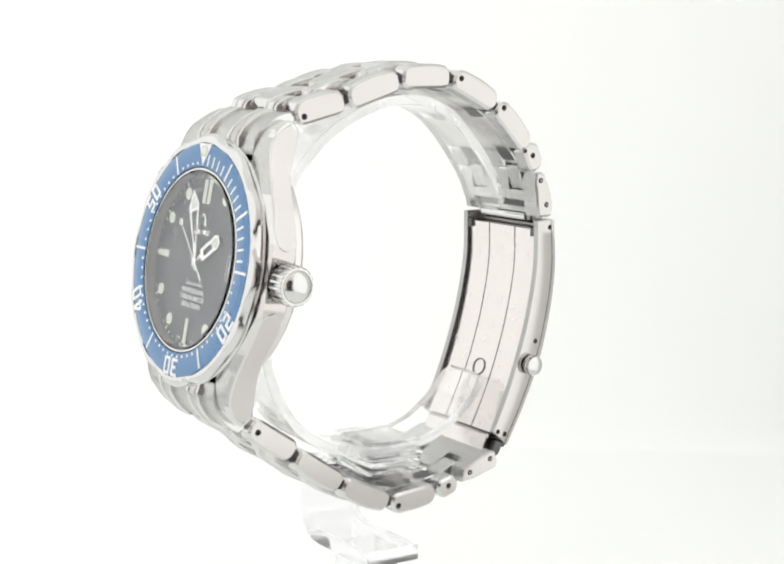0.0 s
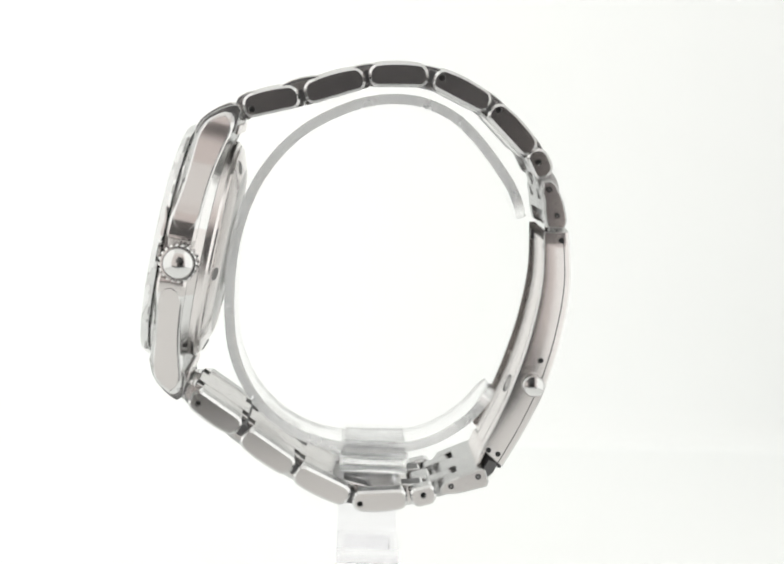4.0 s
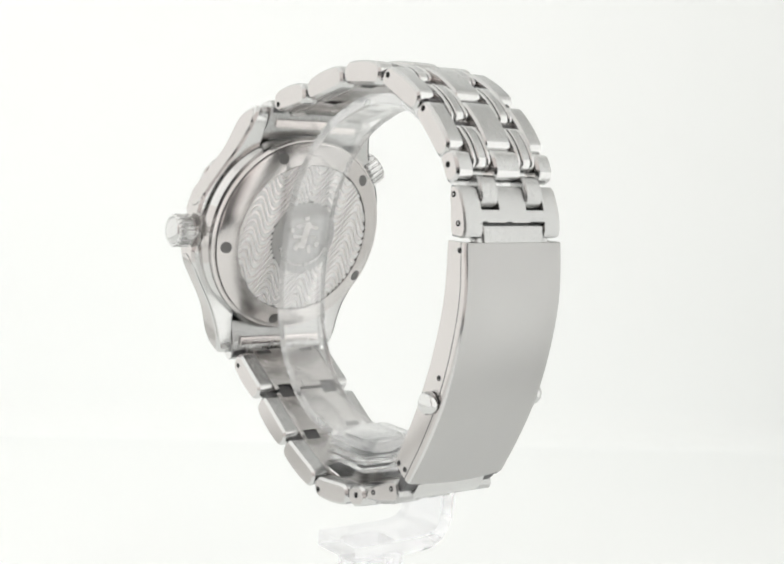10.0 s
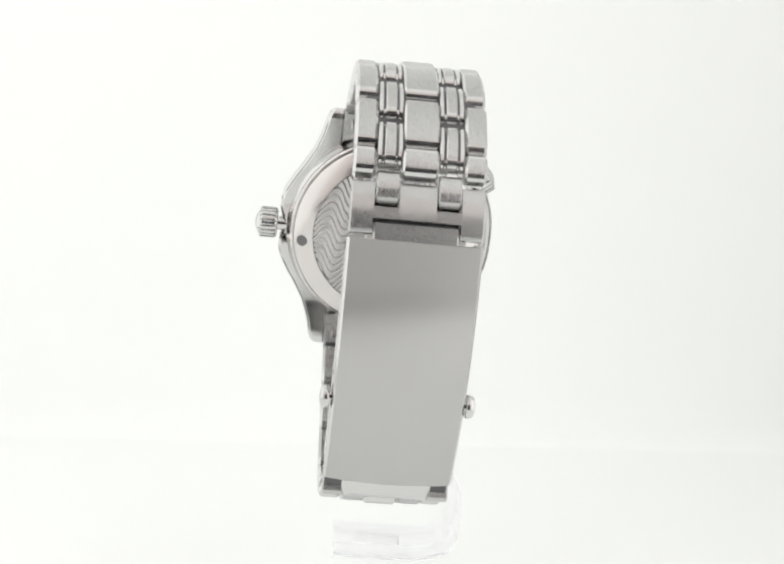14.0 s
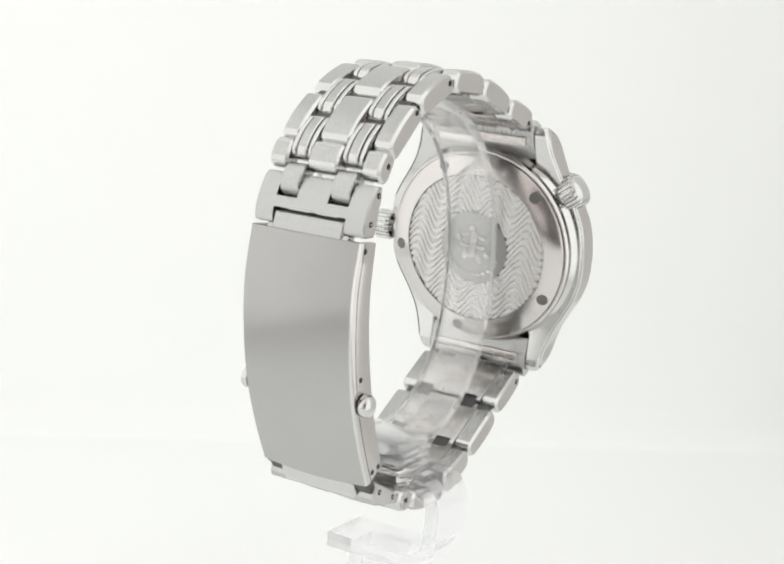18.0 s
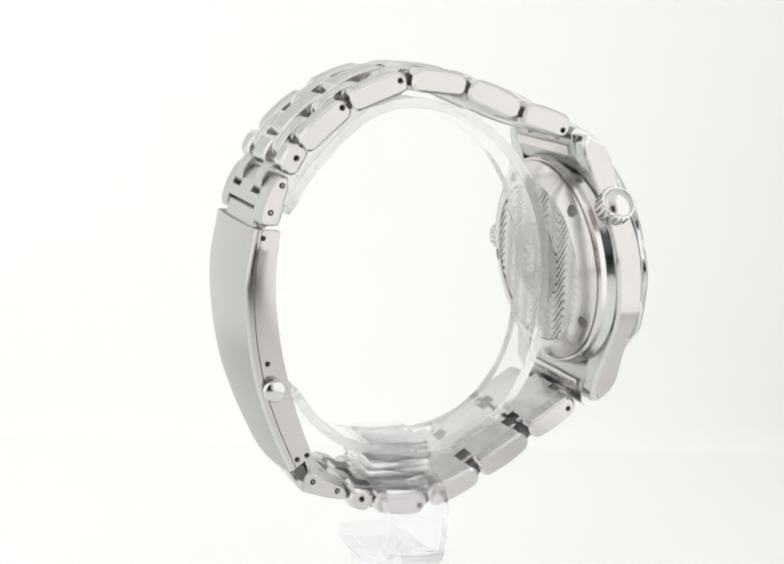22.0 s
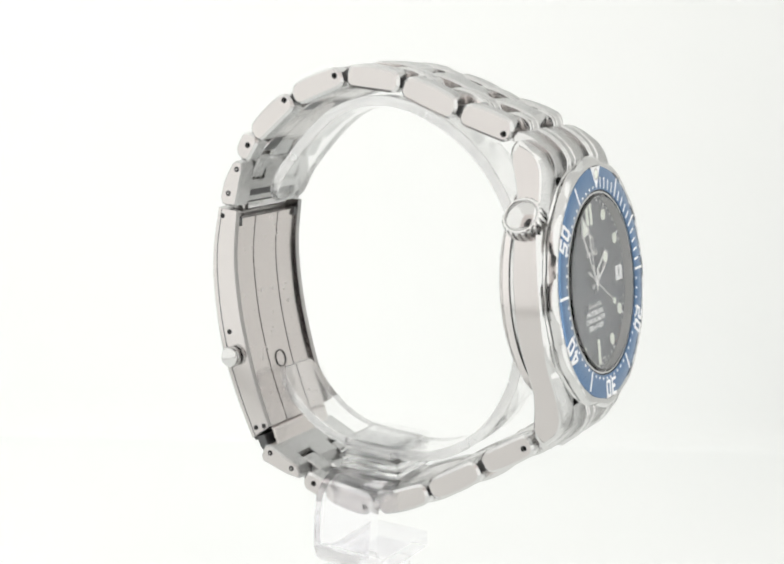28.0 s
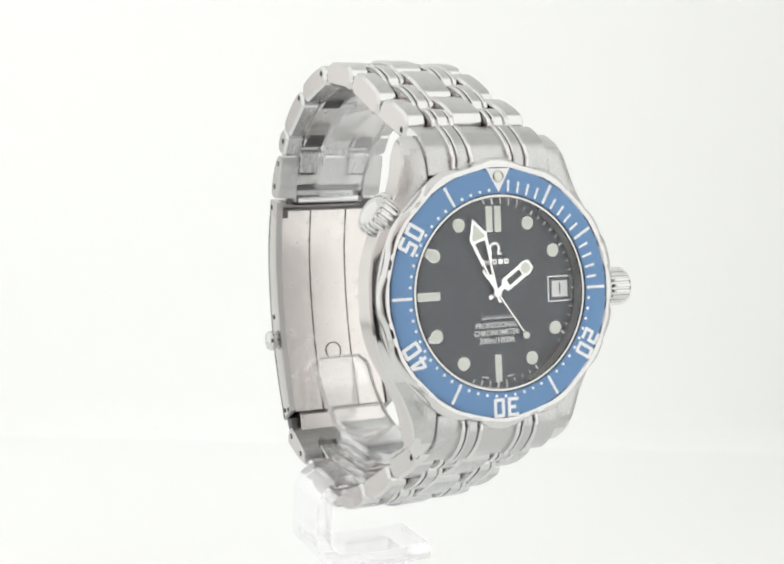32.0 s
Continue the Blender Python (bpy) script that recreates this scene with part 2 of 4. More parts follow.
def build_tent():
    # the back wall ends in a small bend that runs out over the floor
    bm = bmesh.new()
    rows = []
    prof = [(-0.010 + 0.010 * math.sin(radians(a)), 0.0103 - 0.010 * math.cos(radians(a))) for a in range(0, 91, 9)] + [(0.0, 0.014), (0.0, 0.12), (0.0, ZT + 0.004)]
    for x in (XL - 0.01, XR + 0.01):
        rows.append([bm.verts.new((x, back_y(x) + d, z)) for d, z in prof])
    for a, b, c, d in zip(rows[0], rows[0][1:], rows[1][1:], rows[1]):
        bm.faces.new((a, b, c, d))
    bmesh.ops.recalc_face_normals(bm, faces=bm.faces)
    me = bpy.data.meshes.new("wall_back")
    bm.to_mesh(me)
    bm.free()
    me.materials.append(glowing_paper)
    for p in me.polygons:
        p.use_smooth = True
    tagged(new("wall_back", me), "white paper back of the light tent, with added glow", "backdrop", kind="structure")
    wall("floor", [(XL - 0.02, YF - 0.001, 0), (XR + 0.02, YF - 0.001, 0), (XR + 0.02, 0.25, 0), (XL - 0.02, 0.25, 0)], 0.004, floor_white, "white glossless floor of the light tent, with added glow")
    wall("wall_left", [(XL, YF, 0), (XL, YF, ZT), (XL, back_y(XL), ZT), (XL, back_y(XL), 0)], 0.003, tent_white, "white cloth side of the light tent")
    wall("wall_right", [(XR, YF, 0), (XR, back_y(XR), 0), (XR, back_y(XR), ZT), (XR, YF, ZT)], 0.003, tent_white, "white cloth side of the light tent")
    # front curtain, hung a little above the floor, with the opening through which the tent is filmed
    ox0, ox1, oz = -0.046, 0.08, 0.22
    for name, x0, x1, z0, z1 in (("wall_front_1", XL - 0.003, ox0, 0.022, ZT), ("wall_front_2", ox1, XR + 0.003, 0.022, ZT), ("wall_front_3", ox0, ox1, oz, ZT)):
        wall(name, [(x0, YF, z0), (x0, YF, z1), (x1, YF, z1), (x1, YF, z0)][::-1], 0.003, tent_front, "warm white front curtain beside the opening")
    wall("ceiling", [(XL - 0.003, YF, ZT), (XR + 0.003, YF, ZT), (XR + 0.003, back_y(XR) + 0.01, ZT), (XL - 0.003, back_y(XL) + 0.01, ZT)], 0.003, tent_white, "white cloth roof of the light tent")
    # the dim room in front of the opening
    y0, y1, xr, za, zb = YF - 0.006, YF - 0.5, 0.32, -0.03, 0.5
    wall("wall_room_1", [(-xr, y1, za), (xr, y1, za), (xr, y1, zb), (-xr, y1, zb)], 0.01, room_dark, "dark wall of the room behind the camera")
    wall("wall_room_2", [(-xr, y0, za), (-xr, y1, za), (-xr, y1, zb), (-xr, y0, zb)], 0.01, room_dark, "dark wall of the room behind the camera")
    wall("wall_room_3", [(xr, y1, za), (xr, y0, za), (xr, y0, zb), (xr, y1, zb)], 0.01, room_dark, "dark wall of the room behind the camera")
    wall("wall_room_4", [(-xr, y0, za), (xr, y0, za), (xr, y1, za), (-xr, y1, za)][::-1], 0.01, room_dark, "dark table top in front of the tent")
    wall("wall_room_5", [(-xr, y0, zb), (-xr, y1, zb), (xr, y1, zb), (xr, y0, zb)][::-1], 0.01, room_dark, "dark ceiling of the room")


build_tent()


def build_phone():
    """The phone that films; it shows as a dark patch in the polished steel."""
    ph = tagged(new("smartphone"), "dark grey smartphone mirrored in the polished steel", "phone")
    bm = prism(rounded(8, 72, 3.5, 4, 0, 0), -66, 66, 1.0)
    body = part("body", bm, phone_dark, ph, m=pose(EYE[0] - 0.010, EYE[1] - 0.017, EYE[2] + 0.012))
    part("lens_ring", revolve([(2.0, 0), (3.6, 0), (3.6, 1.2), (2.6, 1.4), (2.0, 1.0)], 28, closed=True), room_dark, body, "dark lens ring", pose(0.010, 0.0041, -0.012, -90, 0, 0))
    return ph


build_phone()

# ---- the turning things: their empties stand on the turntable's axis ----
U_AX = Vector((-0.59683, 0.80159, -0.03528))
V_AX = Vector((-0.80209, -0.59720, 0.0))
W_AX = U_AX.cross(V_AX)
BASE = Matrix((U_AX, V_AX, W_AX)).transposed().to_4x4()
BASE.translation = (0.00792, 0.00715, 0.078)

watch = tagged(new("wristwatch"), "steel diver's wristwatch with blue bezel and closed link bracelet", "watch")
stand = tagged(new("display_stand"), "clear acrylic watch display clip with bent bracket and post", "display stand")


def top(name, bm, mat, label="", m=None, angle=32, owner=None):
    """A part of the watch (or of owner); m places it in the watch's own axes."""
    return part(name, bm, mat, owner or watch, label, BASE @ (m if m is not None else Matrix()), angle)


# case axes: x to three o'clock, y to twelve, z out of the dial
TILT = radians(8.93)
CZ = Vector((0, math.cos(TILT), math.sin(TILT)))
CY = Vector((0, -math.sin(TILT), math.cos(TILT)))
CASE = at((0.0, 49.25, 2.0), (-1, 0, 0), CY, CZ)
FRONT = CASE @ Matrix.Translation((0, 0, -0.42 * MM))


def smooth_path(pts, n):
    """n points along a smooth line through pts (2D)."""
    p = [Vector(q) for q in pts]
    p = [p[0] * 2 - p[1]] + p + [p[-1] * 2 - p[-2]]
    out, last = [], len(p) - 3
    for k in range(n):
        s = last * k / (n - 1)
        i = min(int(s), last - 1)
        t = s - i
        a, b, c, d = p[i:i + 4]
        out.append(tuple(0.5 * ((2 * b) + (c - a) * t + (2 * a - 5 * b + 4 * c - d) * t * t + (3 * b - a - 3 * c + d) * t ** 3)))
    return out


def table(x, xs, ys):
    return float(np.interp(x, xs, ys))


def soft(x, xs, ys):
    """The table's line with its corners rounded off."""
    return (table(abs(x - 0.8), xs, ys) + 2 * table(x, xs, ys) + table(x + 0.8, xs, ys)) / 4


# ---- case, bezel, dial ----
def build_case():
    # round middle, open towards the dial, closed by the back
    bm = revolve([(13.9, -2.6), (14.6, -1.6), (19.2, -1.7), (19.5, -2.0), (19.5, -6.2), (19.2, -7.0), (18.6, -7.6), (18.4, -8.2), (13.9, -8.2)], 120, closed=True)
    ys = [0, 3, 6, 9, 12, 15, 18, 20, 21.5, 22.6, 23.2, 23.5]
    zt = [-2.0, -2.0, -2.0, -2.05, -2.1, -2.2, -2.5, -3.0, -3.8, -4.9, -5.9, -6.8]
    zb = [-6.6, -6.6, -6.6, -6.6, -6.7, -7.0, -7.6, -8.1, -8.4, -8.4, -8.0, -7.4]
    plain = [20.3, 20.2, 19.7, 18.6, 16.9, 15.2, 14.1, 13.6, 13.3, 13.0, 12.7, 12.2]
    guard = [20.9, 20.9, 20.4, 18.8, 16.9, 15.2, 14.1, 13.6, 13.3, 13.0, 12.7, 12.2]  # swells beside the crown
    fs, fz = [0, 6, 11, 15, 19, 22, 23.5], [0.5, 0.8, 1.7, 1.8, 1.2, 0.8, 0.5]  # the twisted polished facet
    stations = sorted({round(s * y, 3) for s in (-1, 1) for y in np.linspace(0, 23.5, 48)})
    for side in (-1, 1):
        layers = []
        for y in stations:
            a = abs(y)
            xo, t, b = soft(a, ys, guard if side > 0 else plain), soft(a, ys, zt), soft(a, ys, zb)
            if side > 0:  # the crown's side is cut in where the crown sits
                dip = math.exp(-((y + 0.4) / 2.7) ** 4)
                xo -= 0.8 * dip
                t, b = t - 0.3 * dip, b + 0.3 * dip
            xi = max(9.0, math.sqrt(max(0.0, 15.0 ** 2 - a * a))) if a < 14 else table(a, [14, 16.5, 23.5], [9.0, 10.28, 10.28])
            xo = max(xo, xi + 0.8)
            fac = soft(a, fs, fz)
            bul, z0, z1 = (0.3 * dip if side > 0 else 0.0), b + 0.5, t - fac * 0.55
            sec = [(xo, z0), (xo + bul * 0.75, z0 + 0.25 * (z1 - z0)), (xo + bul, (z0 + z1) / 2), (xo + bul * 0.75, z0 + 0.75 * (z1 - z0)), (xo, z1), (xo - 0.12, t - fac * 0.45), (xo - fac, t), (xi + 0.2, t), (xi, t - 0.25), (xi, b + 0.3), (xi + 0.3, b), (xo - 0.5, b)]
            layers.append([(side * x, y, z) for x, z in sec])
        solid(layers, bm)
    # the tops of the lugs are brushed
    bm.normal_update()
    for f in bm.faces:
        c = f.calc_center_median()
        f.material_index = 2 if c.x > 17.5 and abs(c.y + 0.4) < 5.5 else 1 if abs(c.x) > 10.3 and abs(c.y) > 12 and abs(f.normal.z) > 0.8 and c.z > -5.5 else 0
    case = top("case", bm, (polished, brushed, brushed_side), "polished and brushed steel case with lyre lugs", CASE, 28)
    # brushed flats along both flanks, a hair proud of the polished case
    for side in (-1, 1):
        spans = [(-22.9, 22.9)] if side < 0 else [(-22.9, -5.0), (4.2, 22.9)]
        for y0, y1 in spans:
            bm = bmesh.new()
            n = 44
            low, high, lo2, hi2 = [], [], [], []
            for k in range(n):
                y = y0 + (y1 - y0) * k / (n - 1)
                a = abs(y)
                xo, t, b = soft(a, ys, guard if side > 0 else plain), soft(a, ys, zt), soft(a, ys, zb)
                if side > 0:
                    xo -= 0.8 * math.exp(-((y + 0.4) / 2.7) ** 4)
                fac = soft(a, fs, fz)
                zt2, zb2 = t - fac * 0.55 + 0.05, b + 0.3
                end = min(k, n - 1 - k) / (n - 1) * (y1 - y0)
                pinch = 1 - math.sqrt(max(0.0, 1 - (1 - min(1.0, end / 3.0)) ** 2)) if end < 3.0 else 0.0
                mid = (zt2 + zb2) / 2
                zt2, zb2 = zt2 + (mid - zt2) * pinch * 0.98, zb2 + (mid - zb2) * pinch * 0.98
                for lst, x, z in ((low, xo + 0.14, zb2 + 0.12), (high, xo + 0.14, zt2 - 0.12), (lo2, xo - 0.15, zb2 - 0.12), (hi2, xo - 0.15, zt2 + 0.12)):
                    lst.append(bm.verts.new((side * x, y, z)))
            for k in range(n - 1):
                for slot, (p, q) in enumerate(((low, high), (high, hi2), (hi2, lo2), (lo2, low))):
                    bm.faces.new((p[k], p[k + 1], q[k + 1], q[k])).material_index = 1 if slot else 0
            part("brushed_flank", bm, (brushed_side, polished), case, "brushed flat on the case flank", angle=20)
    return case


case = build_case()


def build_back():
    bm = revolve([(18.6, -7.9), (18.6, -8.9), (18.3, -9.3), (18.05, -9.3), (18.0, -9.0), (17.9, -9.0), (17.85, -9.6), (17.5, -9.95), (14.6, -10.9), (14.3, -10.95), (14.2, -10.6), (0, -10.6)], 120)
    back = top("case_back", bm, turned, "turned steel screwed case back with wave relief", CASE)
    # key holes round the rim: raised discs, the holes' shade put in as colour
    tilt = math.atan2(0.95, 2.9)
    for k in range(5):
        a = radians(65 + 72 * k)
        bm = revolve([(0, 0.05), (0.85, 0.05), (0.95, 0.09), (1.05, 0.07), (1.08, 0.0), (1.08, -0.4)], 24)
        m = Matrix.Rotation(a, 4, "Z") @ Matrix.Translation((16.35 * MM, 0, -10.33 * MM)) @ Matrix.Rotation(math.pi - tilt, 4, "Y")
        part("key_hole", bm, hole_dark, back, "dark round disc as a shaded key hole", m)
    # wave relief
    n, R = 420, 14.2
    g = np.linspace(-R, R, n)
    xx, yy = np.meshgrid(g, g)
    rr = np.hypot(xx, yy)
    ph = (yy - 1.85 * np.cos(2 * math.pi * (xx - 12.2 + 0.2 * yy) / 7.4)) / 1.45
    saw = ph - np.floor(ph)
    wave = np.clip(np.abs(saw - 0.5) / 0.5 * 1.0, 0, 1)
    groove = np.clip((wave - 0.5) / 0.25, 0, 1)
    zz = -10.72 - 0.07 * (1 - wave) + 0.28 * groove * np.clip((R - rr) / 0.5, 0, 1) * np.clip((rr - 7.0) / 0.3, 0, 1)
    keep = rr <= R
    idx = -np.ones(n * n, int)
    idx[keep.ravel()] = np.arange(keep.sum())
    vs = np.stack([xx, yy, zz], -1)[keep] * MM
    a = idx.reshape(n, n)
    q = np.stack([a[:-1, :-1], a[1:, :-1], a[1:, 1:], a[:-1, 1:]], -1).reshape(-1, 4)
    q = q[(q >= 0).all(1)]
    me = bpy.data.meshes.new("wave_relief")
    me.from_pydata(vs.tolist(), [], q.tolist())
    me.materials.append(satin_matt)
    me.materials.append(groove_shade)
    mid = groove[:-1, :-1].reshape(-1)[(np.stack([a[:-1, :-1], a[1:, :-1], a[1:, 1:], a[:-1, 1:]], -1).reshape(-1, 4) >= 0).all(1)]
    # groove faces take the dark slot, which paints in their shade
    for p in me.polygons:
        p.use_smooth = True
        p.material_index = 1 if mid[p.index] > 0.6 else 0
    part("wave_relief", me, satin, back, "engraved wave pattern with shade put into its grooves")
    bm = revolve([(0, -10.95), (6.6, -10.95), (6.9, -10.85), (6.9, -10.5)], 64)
    part("medallion", bm, matt_medallion, back, "matt round medallion with worn relief")
    # plain raised shapes in the medallion: bars and a ring of short bars
    bm = bmesh.new()
    for cx, cy, sx, sy, ang in ((0.0, 0.6, 1.4, 5.2, 8), (-1.5, 2.2, 2.2, 0.6, 15), (1.4, 2.4, 1.8, 0.6, -10), (-1.7, 0.2, 1.8, 0.6, 0), (1.8, 0.3, 2.0, 0.6, 5), (1.6, -1.6, 1.1, 1.6, 20), (-1.3, -2.1, 0.8, 1.8, -20), (0.2, 3.9, 1.2, 0.9, 0), (-2.9, -1.2, 1.0, 1.0, 30), (3.0, 1.6, 0.9, 1.1, -20)):
        o = rounded(sx, sy, min(sx, sy) * 0.45, 4)
        moved_bm = plate(o, [], -11.12, -10.9, 0.0)
        moved(moved_bm, Matrix.Translation((cx, cy, 0)) @ Matrix.Rotation(radians(ang), 4, "Z"))
        tmp = bpy.data.meshes.new("tmp")
        moved_bm.to_mesh(tmp)
        moved_bm.free()
        bm.from_mesh(tmp)
        bpy.data.meshes.remove(tmp)
    part("medallion_relief", bm, satin, back)
    for k in range(11):
        a = radians(205 + 13 * k)
        bm = plate(rounded(0.8, 0.5, 0.12, 2), [], -11.12, -10.9)
        part("engraved_bar", bm, satin, back, m=Matrix.Rotation(a + math.pi / 2, 4, "Z") @ Matrix.Translation((0, -5.3 * MM, 0)))
    return back


case_back = build_back()


def scallop(r, z, a):
    if r < 18.3:
        return r
    k = 0.5 - 0.5 * math.cos(12 * a)
    deep = table(z, [-1.2, -0.6, -0.1, 0.25, 0.36], [0.35, 0.75, 0.75, 0.35, 0.0])
    return r - deep * k ** 1.4


def build_bezel():
    bm = revolve([(14.6, -1.15), (19.3, -1.15), (19.75, -1.0), (20.0, -0.6), (19.75, -0.1), (19.2, 0.28), (18.55, 0.42), (18.4, 0.36), (18.4, 0.1), (14.45, 0.1), (14.4, 0.24), (14.1, 0.26), (14.05, -0.6)], 240, scallop, closed=True)
    bez = top("bezel", bm, polished, "scalloped polished steel bezel with blue insert", FRONT, 40)
    bm = revolve([(14.62, 0.02), (18.24, 0.02), (18.24, 0.30), (18.12, 0.36), (14.74, 0.40), (14.62, 0.34)], 160, closed=True)
    ins = part("bezel_insert", bm, blue_alloy, bez, "blue anodised insert with white scale")
    for r0, r1_ in ((14.46, 14.61), (18.25, 18.39)):
        part("insert_joint", revolve([(r0, 0.11), (r1_, 0.11), (r1_, 0.2), (r0, 0.2)], 120, closed=True), pin_dark, bez, "dark joint beside the insert")
    z0, z1 = 0.3, 0.425

    def mark(name, loop, minute, r, label=""):
        # the marks lie on the insert; they belong to the bezel
        part(name, plate(loop, [], z0, z1), white_print, bez, label, Matrix.Rotation(-radians(6 * minute), 4, "Z") @ Matrix.Translation((0, r * MM, 0)))

    for mn in range(1, 60):
        numeral = mn in (20, 30, 40, 50)
        if mn % 5 == 0 and not numeral:
            mark("scale_line", rounded(0.42, 3.2, 0.1, 1), mn, 16.4)
        elif mn < 15:
            mark("scale_line", rounded(0.34, 1.75, 0.1, 1), mn, 15.75)
        else:
            mark("scale_dot", circle(0.23, 12), mn, 15.15)
    w, h, t = 0.92, 1.42, 0.5
    two = [(-w, h), (w - 0.25, h), (w, h - 0.25), (w, -t / 2), (-w + t, -t / 2), (-w + t, -h + t), (w, -h + t), (w, -h), (-w, -h), (-w, t / 2), (w - t, t / 2), (w - t, h - t), (-w, h - t)]
    three = [(-w, h), (w, h), (w, -h), (-w, -h), (-w, -h + t), (w - t, -h + t), (w - t, -t / 2), (-w * 0.5, -t / 2), (-w * 0.5, t / 2), (w - t, t / 2), (w - t, h - t), (-w, h - t)]
    four = [(-0.15, h), (0.65, h), (0.65, -0.35), (w, -0.35), (w, -0.85), (0.65, -0.85), (0.65, -h), (0.12, -h), (0.12, -0.85), (-w, -0.85), (-w, -0.35)]
    five = [(-x, y) for x, y in two]
    nought = [(-w + 0.2, h), (w - 0.2, h), (w, h - 0.2), (w, -h + 0.2), (w - 0.2, -h), (-w + 0.2, -h), (-w, -h + 0.2), (-w, h - 0.2)]
    digits = {20: (two, []), 30: (three, []), 40: (four, [[(0.12, -0.35), (-0.45, -0.35), (0.12, 0.75)]]), 50: (five, [])}
    for mn, (loop, holes) in digits.items():
        turn = Matrix.Rotation(-radians(6 * mn), 4, "Z") @ Matrix.Translation((0, 16.85 * MM, 0))
        part("scale_numeral", plate(loop, holes, z0, z1), white_print, bez, "white squared numeral", turn @ Matrix.Translation((-1.18 * MM, 0, 0)))
        part("scale_numeral", plate(nought, [rounded(2 * (w - t), 2 * (h - t), 0.08, 1)], z0, z1), white_print, bez, "white squared numeral", turn @ Matrix.Translation((1.18 * MM, 0, 0)))
    mark("zero_triangle", [(-2.0, 1.75), (0, -1.75), (2.0, 1.75)], 0, 16.5, "white zero triangle")
    bm = revolve([(0.0, 0.62), (0.45, 0.58), (0.64, 0.5), (0.66, 0.3)], 24)
    part("lume_pip", bm, lume, bez, "pale lume pip", Matrix.Translation((0, 17.05 * MM, 0)))
    bm = revolve([(0.68, 0.3), (0.68, 0.52), (0.78, 0.57), (0.92, 0.5), (0.94, 0.3)], 28, closed=True)
    part("pip_rim", bm, satin, bez, "thin steel rim of the pip", Matrix.Translation((0, 17.05 * MM, 0)))
    return bez


bezel = build_bezel()
DIAL_Z = -2.3


def build_dial():
    bm = revolve([(0, DIAL_Z), (14.05, DIAL_Z), (14.05, DIAL_Z - 0.4), (0, DIAL_Z - 0.4)], 96)
    dial = top("dial", bm, dial_black, "slate black dial with pale lume markers", CASE)
    bm = revolve([(14.04, DIAL_Z - 0.1), (13.8, DIAL_Z + 0.02), (13.98, -0.95), (14.2, -0.95), (14.3, DIAL_Z)], 96, closed=True)
    part("inner_ring", bm, hole_grey, dial, "satin steel ring round the dial")
    z = DIAL_Z

    def applied(name, loop, x, y, rot=0.0, height=0.22, mat=lume, rim=True, label=""):
        m = Matrix.Translation((x * MM, y * MM, 0)) @ Matrix.Rotation(rot, 4, "Z")
        if rim:
            part("marker_rim", plate(loop, [], z - 0.02, z + height * 0.8), silver, dial, m=m)
            part(name, plate(offset(loop, 0.1), [], z, z + height), mat, dial, label, m)
        else:
            part(name, plate(loop, [], z - 0.02, z + height), mat, dial, label, m)

    for h in (1, 2, 4, 5, 7, 8, 10, 11):
        a = radians(30 * h)
        applied("hour_dot", circle(1.0, 24), 11.65 * math.sin(a), 11.65 * math.cos(a))
    for x in (-0.72, 0.72):
        applied("hour_bar", rounded(1.1, 3.8, 0.08, 1), x, 10.85)
    applied("hour_bar", rounded(1.1, 4.0, 0.08, 1), 0, -11.15)
    applied("hour_bar", rounded(3.5, 1.15, 0.08, 1), -11.1, 0)
    # date window at three
    applied("date_frame", rounded(4.2, 3.85, 0.1, 1), 11.15, 0, 0, 0.12, silver, False, "thin silver frame of the date window")
    part("date_recess", plate(rounded(3.9, 3.55, 0.08, 1), [], z, z + 0.13), dial_black, dial, m=Matrix.Translation((11.15 * MM, 0, 0)))
    part("date_disc", plate(rounded(2.75, 2.45, 0.06, 1), [], z, z + 0.15), white_print, dial, "white date disc", Matrix.Translation((11.1 * MM, 0, 0)))
    bm = letters("1", 2.2, 0.04)
    moved(bm, Matrix.Translation((0, 0, z + 0.165)))
    part("date_numeral", bm, dial_black, dial, "black date numeral", Matrix.Translation((11.1 * MM, 0, 0)))
    # minute track
    for mn in range(60):
        a = radians(6 * mn)
        long = mn % 5 == 0
        mat = red_print if mn in (22, 23, 24) else white_print
        part("minute_mark", plate(rounded(0.16 if not long else 0.3, 0.55 if not long else 0.7, 0.03, 1), [], z, z + 0.03), mat, dial,
             m=Matrix.Rotation(-a, 4, "Z") @ Matrix.Translation((0, 13.3 * MM, 0)))
    # maker's sign and name, as plain shapes
    m = Matrix.Translation((0, 6.5 * MM, 0))
    arc = [(0.95 * math.cos(radians(a)), 0.95 * math.sin(radians(a))) for a in range(-50, 231, 20)]
    arc += [(0.6 * math.cos(radians(a)), 0.6 * math.sin(radians(a))) for a in range(230, -51, -20)]
    part("applied_sign", plate(arc, [], z, z + 0.2), silver, dial, "applied silver sign", m)
    for x in (-0.85, 0.85):
        part("applied_foot", plate(rounded(0.75, 0.28, 0.05, 1), [], z, z + 0.2), silver, dial, m=Matrix.Translation((x * MM, 5.72 * MM, 0)))
    for k, wd in enumerate((0.8, 0.95, 0.7, 0.85, 0.85)):
        part("name_bar", plate(rounded(wd * 0.9, 0.75, 0.06, 1), [rounded(wd * 0.45, 0.3, 0.04, 1)[::-1]] if k % 2 == 0 else [], z, z + 0.12), silver, dial, m=Matrix.Translation(((-2.0 + k) * MM, 4.55 * MM, 0)))
    wave = []
